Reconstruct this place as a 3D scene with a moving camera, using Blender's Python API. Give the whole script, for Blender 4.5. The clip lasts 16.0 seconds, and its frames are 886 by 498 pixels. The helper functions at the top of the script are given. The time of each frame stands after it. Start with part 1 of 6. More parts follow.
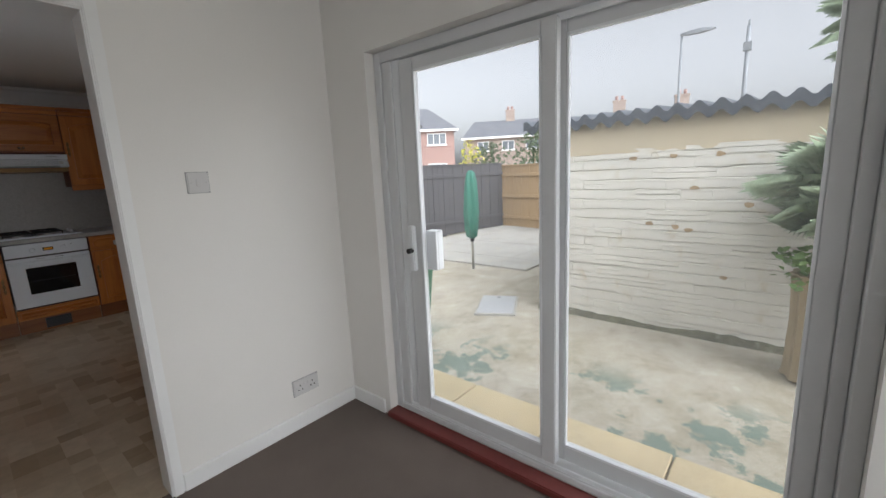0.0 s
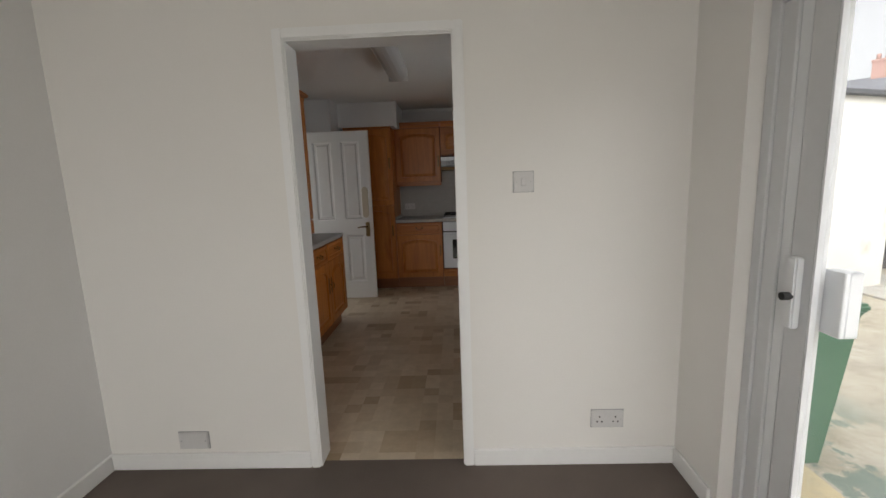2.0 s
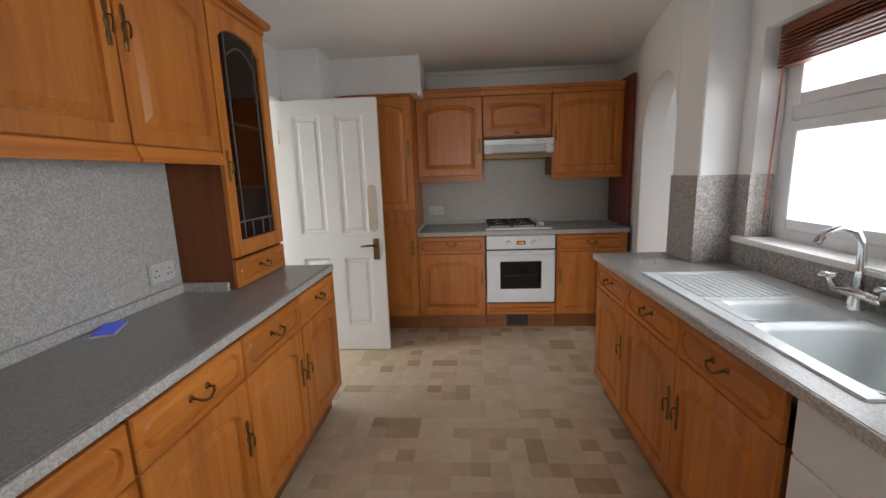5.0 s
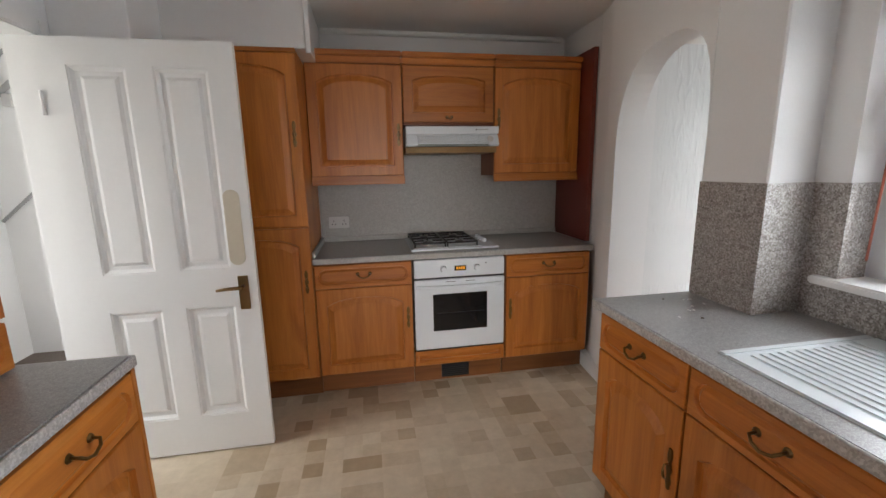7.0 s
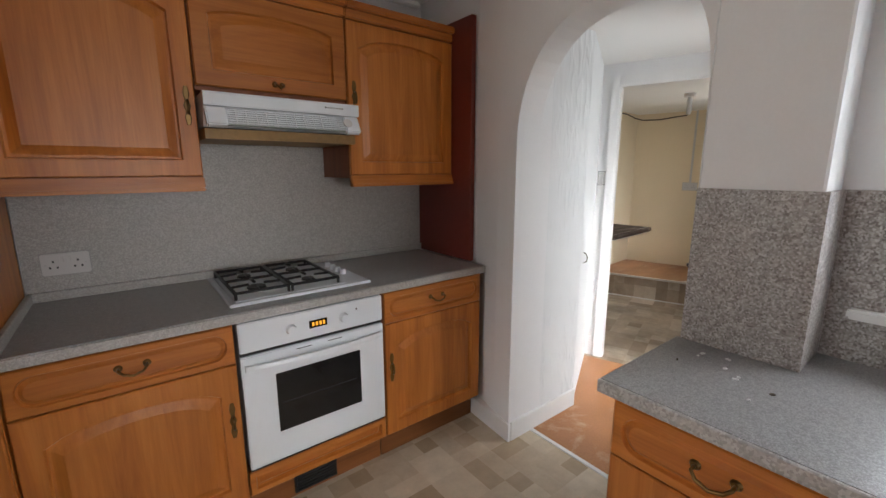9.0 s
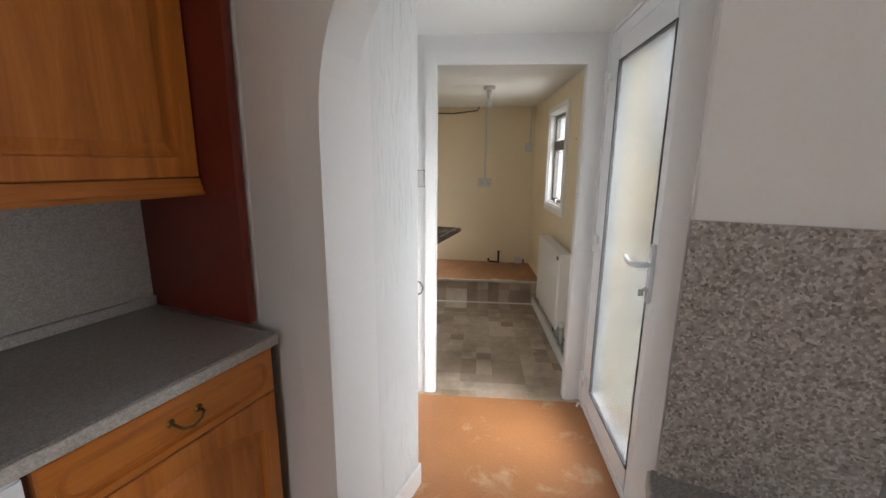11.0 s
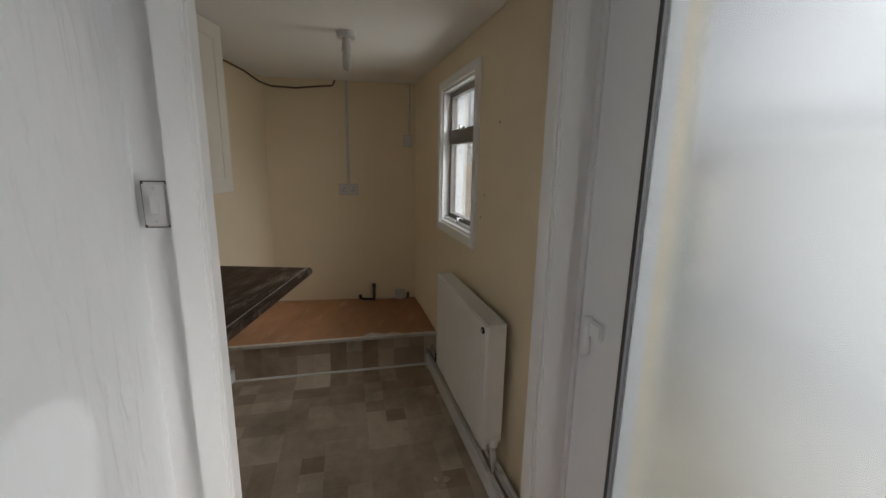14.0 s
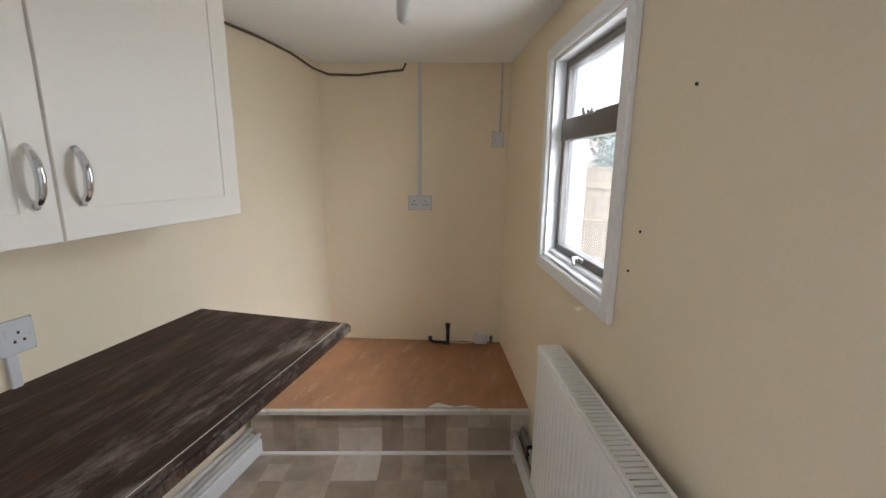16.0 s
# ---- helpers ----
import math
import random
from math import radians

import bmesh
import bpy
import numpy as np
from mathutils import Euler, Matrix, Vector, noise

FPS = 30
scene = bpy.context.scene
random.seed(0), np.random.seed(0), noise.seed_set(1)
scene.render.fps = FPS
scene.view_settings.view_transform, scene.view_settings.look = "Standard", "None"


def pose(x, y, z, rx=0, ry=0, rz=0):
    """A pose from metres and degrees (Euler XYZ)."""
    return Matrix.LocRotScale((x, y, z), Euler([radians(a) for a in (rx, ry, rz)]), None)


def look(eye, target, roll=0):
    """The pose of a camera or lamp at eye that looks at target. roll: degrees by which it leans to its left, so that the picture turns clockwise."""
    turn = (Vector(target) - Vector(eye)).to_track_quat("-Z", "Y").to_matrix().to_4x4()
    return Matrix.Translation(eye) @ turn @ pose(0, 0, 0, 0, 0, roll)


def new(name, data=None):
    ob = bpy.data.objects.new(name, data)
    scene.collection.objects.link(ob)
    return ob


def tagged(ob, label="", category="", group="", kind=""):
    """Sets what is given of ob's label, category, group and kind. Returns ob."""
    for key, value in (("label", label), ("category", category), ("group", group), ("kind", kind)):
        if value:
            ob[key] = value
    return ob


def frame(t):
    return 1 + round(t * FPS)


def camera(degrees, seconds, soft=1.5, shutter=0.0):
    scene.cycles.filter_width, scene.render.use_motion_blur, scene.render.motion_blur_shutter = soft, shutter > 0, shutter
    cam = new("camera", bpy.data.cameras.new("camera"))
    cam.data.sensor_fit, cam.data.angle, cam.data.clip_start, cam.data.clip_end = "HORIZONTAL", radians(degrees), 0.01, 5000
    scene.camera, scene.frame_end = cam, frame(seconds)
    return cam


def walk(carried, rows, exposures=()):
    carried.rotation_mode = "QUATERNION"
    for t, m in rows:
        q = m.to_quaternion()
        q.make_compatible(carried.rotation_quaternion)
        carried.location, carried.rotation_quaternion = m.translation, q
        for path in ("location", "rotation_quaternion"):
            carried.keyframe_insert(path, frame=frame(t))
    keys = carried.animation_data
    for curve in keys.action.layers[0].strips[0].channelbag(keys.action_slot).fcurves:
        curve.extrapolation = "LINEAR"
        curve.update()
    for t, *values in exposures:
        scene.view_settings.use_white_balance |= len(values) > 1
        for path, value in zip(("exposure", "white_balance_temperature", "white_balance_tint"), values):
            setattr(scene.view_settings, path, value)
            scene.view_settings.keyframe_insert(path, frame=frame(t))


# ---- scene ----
cam = camera(94.2, 16.0)

PATH = [
    (0, (0.19, 0.263, 1.346), (1.687, 1.537, 0.979), -2.7),
    (0.5, (0.307, 0.321, 1.339), (1.412, 1.952, 0.992), -2.8),
    (1, (0.406, 0.344, 1.356), (1.071, 2.202, 1.027), -2.7),
    (1.5, (0.538, 0.339, 1.353), (0.778, 2.299, 1.038), -2.3),
    (2, (0.595, 0.41, 1.355), (0.526, 2.384, 1.041), -2.1),
    (2.5, (0.544, 0.644, 1.345), (0.312, 2.606, 1.03), -2.0),
    (3, (0.477, 0.929, 1.397), (0.198, 2.883, 1.073), -1.7),
    (3.2, (0.469, 1.023, 1.422), (0.166, 2.968, 1.066), -2.8),
    (5.3, (0.261, 2.319, 1.412), (0.172, 4.285, 1.052), -1.4),
    (5.5, (0.262, 2.449, 1.428), (0.201, 4.413, 1.054), -1.1),
    (6, (0.253, 2.714, 1.447), (0.287, 4.677, 1.068), -1.1),
    (6.5, (0.218, 2.943, 1.433), (0.387, 4.899, 1.051), -1.0),
    (7, (0.154, 3.186, 1.428), (0.504, 5.118, 1.045), -1.0),
    (7.5, (0.118, 3.462, 1.398), (0.677, 5.342, 1.008), -0.7),
    (8, (0.153, 3.702, 1.41), (0.902, 5.517, 1.03), -0.6),
    (8.5, (0.15, 3.92, 1.395), (1.117, 5.63, 1.018), -0.4),
    (9, (0.145, 4.126, 1.415), (1.349, 5.677, 1.036), -0.1),
    (9.5, (0.259, 4.311, 1.395), (1.657, 5.69, 1.011), -0.1),
    (10, (0.399, 4.495, 1.415), (1.979, 5.66, 1.033), 0.2),
    (10.2, (0.463, 4.548, 1.423), (2.092, 5.641, 1.031), 0.1),
    (12.3, (1.22, 4.982, 1.462), (3.153, 5.283, 1.049), 1.5),
    (12.5, (1.32, 5.026, 1.456), (3.259, 5.288, 1.039), 1.4),
    (13, (1.563, 5.106, 1.465), (3.511, 5.293, 1.053), 1.6),
    (13.5, (1.81, 5.121, 1.448), (3.759, 5.287, 1.033), 1.3),
    (14, (2.081, 5.122, 1.448), (4.031, 5.296, 1.037), 1.1),
    (14.5, (2.303, 5.155, 1.428), (4.248, 5.382, 1.019), 1.0),
    (15, (2.531, 5.228, 1.434), (4.462, 5.548, 1.022), 0.8),
    (15.5, (2.746, 5.269, 1.425), (4.65, 5.73, 1.02), 0.7),
    (16, (2.939, 5.271, 1.458), (4.809, 5.856, 1.058), 0.6),
]
# seconds, stops, kelvin, tint
STOPS = [
    (0, 1.97, 6150, 10), (1.0, 1.87, 6200, 10), (2.0, 2.1, 6600, 10), (2.5, 2.3, 6850, 11), (3.2, 2.3, 6850, 11),
    (4.2, 2.6, 6700, 10), (4.9, 3.4, 6550, 10), (5.3, 3.75, 6550, 10), (6.5, 3.7, 6500, 10), (8, 3.65, 6350, 10), (9, 3.74, 6330, 10), (10.2, 3.76, 6300, 10),
    (12.3, 3.25, 6600, 10), (13, 3.05, 6350, 10), (14, 2.6, 6500, 10), (14.5, 2.9, 6700, 11), (15, 3.37, 6900, 10), (15.5, 3.77, 6250, 10), (16, 3.93, 5850, 10),
]
walk(cam, [(t, look(eye, target, roll)) for t, eye, target, roll in PATH], STOPS)

SKY = 0.057

# ---- world, sun, exposure ----
world = bpy.data.worlds.new("overcast")
scene.world = world
world.use_nodes = True
wn = world.node_tree
sky = wn.nodes.new("ShaderNodeTexSky")
sky.sky_type = "NISHITA"
sky.sun_disc = False
sky.sun_elevation = radians(39)
sky.sun_rotation = radians(194)
sky.air_density, sky.dust_density, sky.ozone_density = 1.0, 4.0, 1.0
grey = wn.nodes.new("ShaderNodeHueSaturation")
grey.inputs["Saturation"].default_value = 0.12
wn.links.new(sky.outputs[0], grey.inputs["Color"])
wn.links.new(grey.outputs[0], wn.nodes["Background"].inputs["Color"])
wn.nodes["Background"].inputs["Strength"].default_value = SKY

sun = new("sun", bpy.data.lights.new("sun", "SUN"))
sun.data.energy, sun.data.angle, sun.data.color = 1.5, radians(120), (1.0, 1.0, 1.0)
sun.matrix_world = look((-1.5, -6.0, 5.0), (0, 0, 0))


def window_light(name, m, w, h, watts, col=(1.0, 0.98, 0.95), spread=180):
    """Lamp added at a w by h metre opening as sky light; shines along local -z."""
    a = new(name, bpy.data.lights.new(name, "AREA"))
    a.data.shape, a.data.size, a.data.size_y = "RECTANGLE", w, h
    a.data.energy, a.data.color = watts, col
    a.data.spread = radians(spread)
    a.matrix_world = m


# Lamp added at an assumed, unseen front window to lift dining room and kitchen.
window_light("assumed_front_window_light", pose(-0.2, -2.66, 1.42, 90), 1.45, 1.1, 6.3)
window_light("kitchen_window_light", pose(1.85, 3.49, 1.53, 88, 0, 90), 1.4, 0.9, 3.0, (0.95, 0.975, 1.0), 122)
window_light("door_light", pose(3.013, 5.33, 0, 0, 0, 18.5) @ pose(-0.49, -0.62, 1.05, 90), 0.58, 1.7, 0.62, (0.96, 0.98, 1.0), 100)
# Lamp added behind an unseen hall opening to brighten the kitchen.
window_light("hall_fill_light", pose(-2.66, 4.85, 1.5, 90, 0, -90), 1.25, 1.15, 1.1)
window_light("utility_window_light", pose(3.123, 4.761, 0, 0, 0, 20.3) @ pose(1.460, -0.1, 1.478, 90), 0.56, 0.71, 0.4, (1.0, 0.96, 0.9), 150)


# ---- materials ----
def material(name):
    m = bpy.data.materials.new(name)
    m.use_nodes = True
    return m, m.node_tree, m.node_tree.nodes["Principled BSDF"]


def ramp(t, fac, stops):
    r = t.nodes.new("ShaderNodeValToRGB")
    e = r.color_ramp.elements
    while len(e) < len(stops):
        e.new(0.5)
    for k, (p, c) in zip(e, stops):
        k.position, k.color = p, (*c, 1)
    t.links.new(fac, r.inputs["Fac"])
    return r.outputs["Color"]


def coords(t, scale=(1, 1, 1), shuffle=False, local=True):
    tc = t.nodes.new("ShaderNodeTexCoord")
    mp = t.nodes.new("ShaderNodeMapping")
    mp.inputs["Scale"].default_value = scale
    src = tc.outputs["Object"]
    if not local:
        g = t.nodes.new("ShaderNodeNewGeometry")
        src = g.outputs["Position"]
    if shuffle:
        oi = t.nodes.new("ShaderNodeObjectInfo")
        ad = t.nodes.new("ShaderNodeVectorMath")
        ad.operation = "MULTIPLY_ADD"
        t.links.new(oi.outputs["Random"], ad.inputs[0])
        ad.inputs[1].default_value = (7.3, 3.1, 5.7)
        t.links.new(src, ad.inputs[2])
        src = ad.outputs[0]
    t.links.new(src, mp.inputs["Vector"])
    return mp.outputs["Vector"]


def noise_tex(t, vec, scale, detail=4.0, rough=0.55, dist=0.0):
    n = t.nodes.new("ShaderNodeTexNoise")
    n.inputs["Scale"].default_value = scale
    n.inputs["Detail"].default_value = detail
    n.inputs["Roughness"].default_value = rough
    n.inputs["Distortion"].default_value = dist
    t.links.new(vec, n.inputs["Vector"])
    return n.outputs["Fac"]


def mix(t, fac, a, b, mode="MIX"):
    m = t.nodes.new("ShaderNodeMix")
    m.data_type, m.blend_type = "RGBA", mode
    for sock, v in ((m.inputs[0], fac), (m.inputs[6], a), (m.inputs[7], b)):
        if isinstance(v, bpy.types.NodeSocket):
            t.links.new(v, sock)
        elif isinstance(v, tuple):
            sock.default_value = (*v, 1)
        else:
            sock.default_value = v
    return m.outputs[2]


def bumped(t, p, height, strength, dist=0.01):
    b = t.nodes.new("ShaderNodeBump")
    b.inputs["Strength"].default_value = strength
    b.inputs["Distance"].default_value = dist
    t.links.new(height, b.inputs["Height"])
    t.links.new(b.outputs[0], p.inputs["Normal"])


def tone(c, k):
    return tuple(min(1.0, v * k) for v in c)


def paint(name, col, rough=0.6, metal=0.0, var=0.08, big=1.3, fine=60.0, bump=0.08, dist=0.002, dirt=None, stretch=(1, 1, 1)):
    """A painted or moulded surface: slow colour drift, fine grain and a slight relief."""
    m, t, p = material(name)
    v = coords(t, stretch, local=False)
    slow = noise_tex(t, v, big, 5)
    grain = noise_tex(t, v, fine, 3)
    c = ramp(t, slow, [(0.3, tone(col, 1 - var)), (0.7, tone(col, 1 + var))])
    c = mix(t, 0.25, c, ramp(t, grain, [(0.35, tone(col, 1 - 1.6 * var)), (0.65, tone(col, 1 + var))]))
    if dirt:
        spots = noise_tex(t, v, big * 2.7, 8, 0.7, 0.4)
        c = mix(t, ramp(t, spots, [(0.56, (0, 0, 0)), (0.72, (1, 1, 1))]), c, dirt)
    t.links.new(c, p.inputs["Base Color"])
    p.inputs["Roughness"].default_value, p.inputs["Metallic"].default_value = rough, metal
    if bump:
        bumped(t, p, grain, bump, dist)
    return m


def wood(name, dark, mid, light, axis=2, rough=0.38, streak=1.0):
    """Stained timber with grain along one local axis."""
    m, t, p = material(name)
    s = [9.0, 9.0, 9.0]
    s[axis] = 0.7
    v = coords(t, tuple(s), shuffle=True)
    a = noise_tex(t, v, 1.6 * streak, 6, 0.6, 0.8)
    s2 = [60.0, 60.0, 60.0]
    s2[axis] = 2.0
    b = noise_tex(t, coords(t, tuple(s2), shuffle=True), 2.0, 4, 0.6, 0.2)
    c = ramp(t, a, [(0.3, dark), (0.5, mid), (0.72, light)])
    c = mix(t, 0.13, c, ramp(t, b, [(0.4, tone(dark, 0.75)), (0.6, light)]))
    oi = t.nodes.new("ShaderNodeObjectInfo")
    hs = t.nodes.new("ShaderNodeHueSaturation")
    mr = t.nodes.new("ShaderNodeMapRange")
    mr.inputs["To Min"].default_value, mr.inputs["To Max"].default_value = 0.88, 1.1
    t.links.new(oi.outputs["Random"], mr.inputs["Value"])
    t.links.new(mr.outputs[0], hs.inputs["Value"])
    t.links.new(c, hs.inputs["Color"])
    t.links.new(hs.outputs[0], p.inputs["Base Color"])
    p.inputs["Roughness"].default_value = rough
    bumped(t, p, b, 0.12, 0.001)
    return m


def speckle(name, base, dark, light, size=220.0, rough=0.45):
    """Granite-effect laminate: fine chips of three tones."""
    m, t, p = material(name)
    v = coords(t, local=False)
    vo = t.nodes.new("ShaderNodeTexVoronoi")
    vo.inputs["Scale"].default_value = size
    t.links.new(v, vo.inputs["Vector"])
    sp = t.nodes.new("ShaderNodeSeparateColor")
    t.links.new(vo.outputs["Color"], sp.inputs[0])
    c = ramp(t, sp.outputs[0], [(0.0, dark), (0.32, tone(base, 0.8)), (0.6, base), (1.0, light)])
    slow = noise_tex(t, v, 55.0, 6, 0.7)
    c = mix(t, 0.25, c, ramp(t, slow, [(0.35, dark), (0.65, light)]))
    t.links.new(c, p.inputs["Base Color"])
    p.inputs["Roughness"].default_value = rough
    return m


def patchwork(name, tones, size=0.2, dirt=(0.2, 0.18, 0.15), dirty=0.25, turn=0.0):
    """Printed sheet vinyl: squares, some split into halves or quarters, each of one beige."""
    m, t, p = material(name)
    tc = coords(t, local=False)
    mp = t.nodes.new("ShaderNodeMapping")
    mp.inputs["Rotation"].default_value = (0, 0, turn)
    mp.inputs["Location"].default_value = (0.03, 0.05, 0.0)
    t.links.new(tc, mp.inputs["Vector"])
    flat = t.nodes.new("ShaderNodeVectorMath")
    flat.operation = "MULTIPLY"
    flat.inputs[1].default_value = (1, 1, 0.97)
    t.links.new(mp.outputs[0], flat.inputs[0])

    def cell(sx, sy, seed):
        dv = t.nodes.new("ShaderNodeVectorMath")
        dv.operation = "MULTIPLY_ADD"
        dv.inputs[1].default_value = (1 / sx, 1 / sy, 1 / size)
        dv.inputs[2].default_value = (0, 0, 0.37)
        t.links.new(flat.outputs[0], dv.inputs[0])
        fl = t.nodes.new("ShaderNodeVectorMath")
        fl.operation = "FLOOR"
        t.links.new(dv.outputs[0], fl.inputs[0])
        ad = t.nodes.new("ShaderNodeVectorMath")
        ad.operation = "ADD"
        ad.inputs[1].default_value = (seed, seed * 2.3, 0)
        t.links.new(fl.outputs[0], ad.inputs[0])
        w = t.nodes.new("ShaderNodeTexWhiteNoise")
        w.noise_dimensions = "3D"
        t.links.new(ad.outputs[0], w.inputs["Vector"])
        return w.outputs["Value"]

    def step(value, lim):
        k = t.nodes.new("ShaderNodeMath")
        k.operation = "GREATER_THAN"
        t.links.new(value, k.inputs[0])
        k.inputs[1].default_value = lim
        return k.outputs[0]

    stops = [(i / (len(tones) - 1), c) for i, c in enumerate(tones)]
    whole = ramp(t, cell(size, size, 1.0), stops)
    halves = ramp(t, cell(size, size / 2, 5.0), stops)
    upright = ramp(t, cell(size / 2, size, 9.0), stops)
    small = ramp(t, cell(size / 2, size / 2, 13.0), stops)
    pick = cell(size, size, 21.0)
    c = mix(t, step(pick, 0.16), whole, halves)
    c = mix(t, step(pick, 0.34), c, upright)
    c = mix(t, step(pick, 0.52), c, small)
    v = coords(t, local=False)
    mott = noise_tex(t, v, 13.0, 7, 0.72)
    c = mix(t, 0.5, c, mix(t, 1.0, c, ramp(t, mott, [(0.3, (0.62, 0.59, 0.55)), (0.7, (1, 1, 1))]), "MULTIPLY"))
    grime = noise_tex(t, v, 2.2, 7, 0.65)
    k = ramp(t, grime, [(0.45, (0, 0, 0)), (0.75, (dirty, dirty, dirty))])
    c = mix(t, k, c, dirt)
    t.links.new(c, p.inputs["Base Color"])
    p.inputs["Roughness"].default_value = 0.42
    bumped(t, p, mott, 0.05, 0.001)
    return m


def clear_glass(name, tint=(1, 1, 1), dust_haze=0.0):
    m, t, p = material(name)
    t.nodes.remove(p)
    tr = t.nodes.new("ShaderNodeBsdfTransparent")
    tr.inputs[0].default_value = (*tint, 1)
    gl = t.nodes.new("ShaderNodeBsdfGlossy")
    gl.inputs["Roughness"].default_value = 0.02
    lw = t.nodes.new("ShaderNodeLayerWeight")
    lw.inputs["Blend"].default_value = 0.5
    fr = t.nodes.new("ShaderNodeMath")
    fr.operation = "POWER"
    t.links.new(lw.outputs["Facing"], fr.inputs[0])
    fr.inputs[1].default_value = 4.0
    mx = t.nodes.new("ShaderNodeMixShader")
    t.links.new(fr.outputs[0], mx.inputs[0])
    t.links.new(tr.outputs[0], mx.inputs[1])
    t.links.new(gl.outputs[0], mx.inputs[2])
    out = mx.outputs[0]
    if dust_haze:
        # a milky film: dust, plus glare haze painted into the pane
        tl = t.nodes.new("ShaderNodeBsdfTranslucent")
        tl.inputs[0].default_value = (0.82, 0.84, 0.86, 1)
        film = t.nodes.new("ShaderNodeMixShader")
        n = noise_tex(t, coords(t, (1, 1, 0.35), local=False), 3.5, 7, 0.65)
        t.links.new(ramp(t, n, [(0.3, (dust_haze * 0.55,) * 3), (0.7, (dust_haze * 1.4,) * 3)]), film.inputs[0])
        t.links.new(out, film.inputs[1])
        t.links.new(tl.outputs[0], film.inputs[2])
        out = film.outputs[0]
    t.links.new(out, t.nodes["Material Output"].inputs["Surface"])
    return m


def plaster(name, col, relief, size=11.0, rough=0.75):
    """Streaked plaster under emulsion: soft upright drips in patches, smooth between them."""
    m, t, p = material(name)
    n = noise_tex(t, coords(t, (2.7, 2.7, 0.7), local=False), size, 1.5, 0.45, 0.8)
    ridge = ramp(t, n, [(0.38, (0, 0, 0)), (0.5, (0.35, 0.35, 0.35)), (0.64, (1, 1, 1))])
    slow = noise_tex(t, coords(t, local=False), 1.4, 4)
    t.links.new(ramp(t, slow, [(0.3, tone(col, 0.95)), (0.7, tone(col, 1.03))]), p.inputs["Base Color"])
    p.inputs["Roughness"].default_value = rough
    patch = ramp(t, noise_tex(t, coords(t, (1, 1, 0.6), local=False), 2.6, 3), [(0.4, (0.1, 0.1, 0.1)), (0.6, (1, 1, 1))])
    bumped(t, p, mix(t, 1.0, ridge, patch, "MULTIPLY"), relief, 0.011)
    return m


WALL_DINING = paint("emulsion_magnolia_white", (0.8, 0.782, 0.75), 0.8, var=0.02, fine=160, bump=0.06)
WALL_KITCHEN = paint("emulsion_white", (0.83, 0.83, 0.83), 0.75, var=0.025, fine=110, bump=0.1)
WALL_LOBBY = plaster("streaked_plaster", (0.8, 0.81, 0.81), 0.62)
WALL_CREAM = paint("cream_emulsion", (0.8, 0.69, 0.505), 0.62, var=0.035, fine=130, bump=0.06)
CEILING = paint("ceiling_white", (0.86, 0.86, 0.84), 0.85, var=0.02, fine=140, bump=0.05)
TRIM = paint("gloss_white", (0.83, 0.83, 0.82), 0.32, var=0.02, fine=50, bump=0.05)
FRAME_BRONZE = paint("bronze_grey_aluminium", (0.17, 0.155, 0.14), 0.4, 0.3, var=0.1, fine=40, bump=0.02)
UPVC = paint("white_upvc", (0.8, 0.82, 0.84), 0.3, var=0.015, fine=40, bump=0.02)
FRAME_GREY = paint("white_aluminium", (0.66, 0.67, 0.68), 0.35, var=0.03, fine=40, bump=0.02)
RED_SILL = paint("red_sill_paint", (0.17, 0.035, 0.03), 0.4, var=0.15, bump=0.05)
CARPET = paint("brown_carpet", (0.165, 0.132, 0.112), 0.95, var=0.16, big=2.0, fine=420, bump=0.9, dist=0.006)
BEIGES = [(0.42, 0.315, 0.2), (0.53, 0.42, 0.29), (0.68, 0.58, 0.445), (0.57, 0.465, 0.335), (0.71, 0.615, 0.48), (0.61, 0.51, 0.375), (0.7, 0.6, 0.465), (0.52, 0.41, 0.285)]
VINYL = patchwork("patchwork_vinyl", BEIGES, 0.19, dirty=0.1)
GREYS = [(0.456, 0.358, 0.265), (0.57, 0.468, 0.366), (0.661, 0.561, 0.456), (0.752, 0.66, 0.551), (0.388, 0.297, 0.212), (0.616, 0.517, 0.408)]
VINYL_WORN = patchwork("worn_patchwork_vinyl", GREYS, 0.22, dirt=(0.15, 0.115, 0.08), dirty=0.8, turn=-0.32)
HARDBOARD = paint("bare_hardboard", (0.44, 0.195, 0.08), 0.42, var=0.2, big=1.5, fine=90, bump=0.08, dirt=(0.6, 0.42, 0.28))
HARDBOARD_DUSTY = paint("dusty_hardboard", (0.37, 0.19, 0.095), 0.6, var=0.2, big=2.6, fine=14, bump=0.05, dirt=(0.46, 0.33, 0.22), stretch=(0.6, 1.6, 1))
PINE = ((0.36, 0.105, 0.014), (0.5, 0.165, 0.025), (0.61, 0.23, 0.044))
OAK_V = wood("honey_wood_upright", *PINE, axis=2)
OAK_H = wood("honey_wood_level", *PINE, axis=0)
OAK_DARK = wood("carcass_brown", (0.16, 0.04, 0.01), (0.21, 0.056, 0.014), (0.26, 0.075, 0.02), axis=2, rough=0.5)
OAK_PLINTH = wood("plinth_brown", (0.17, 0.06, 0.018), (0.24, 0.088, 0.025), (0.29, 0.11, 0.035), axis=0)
RED_PANEL = paint("dark_red_panel", (0.17, 0.028, 0.018), 0.35, var=0.08, bump=0.03)
WORKTOP = speckle("grey_worktop", (0.31, 0.305, 0.3), (0.21, 0.205, 0.2), (0.44, 0.435, 0.43), 400.0, 0.32)
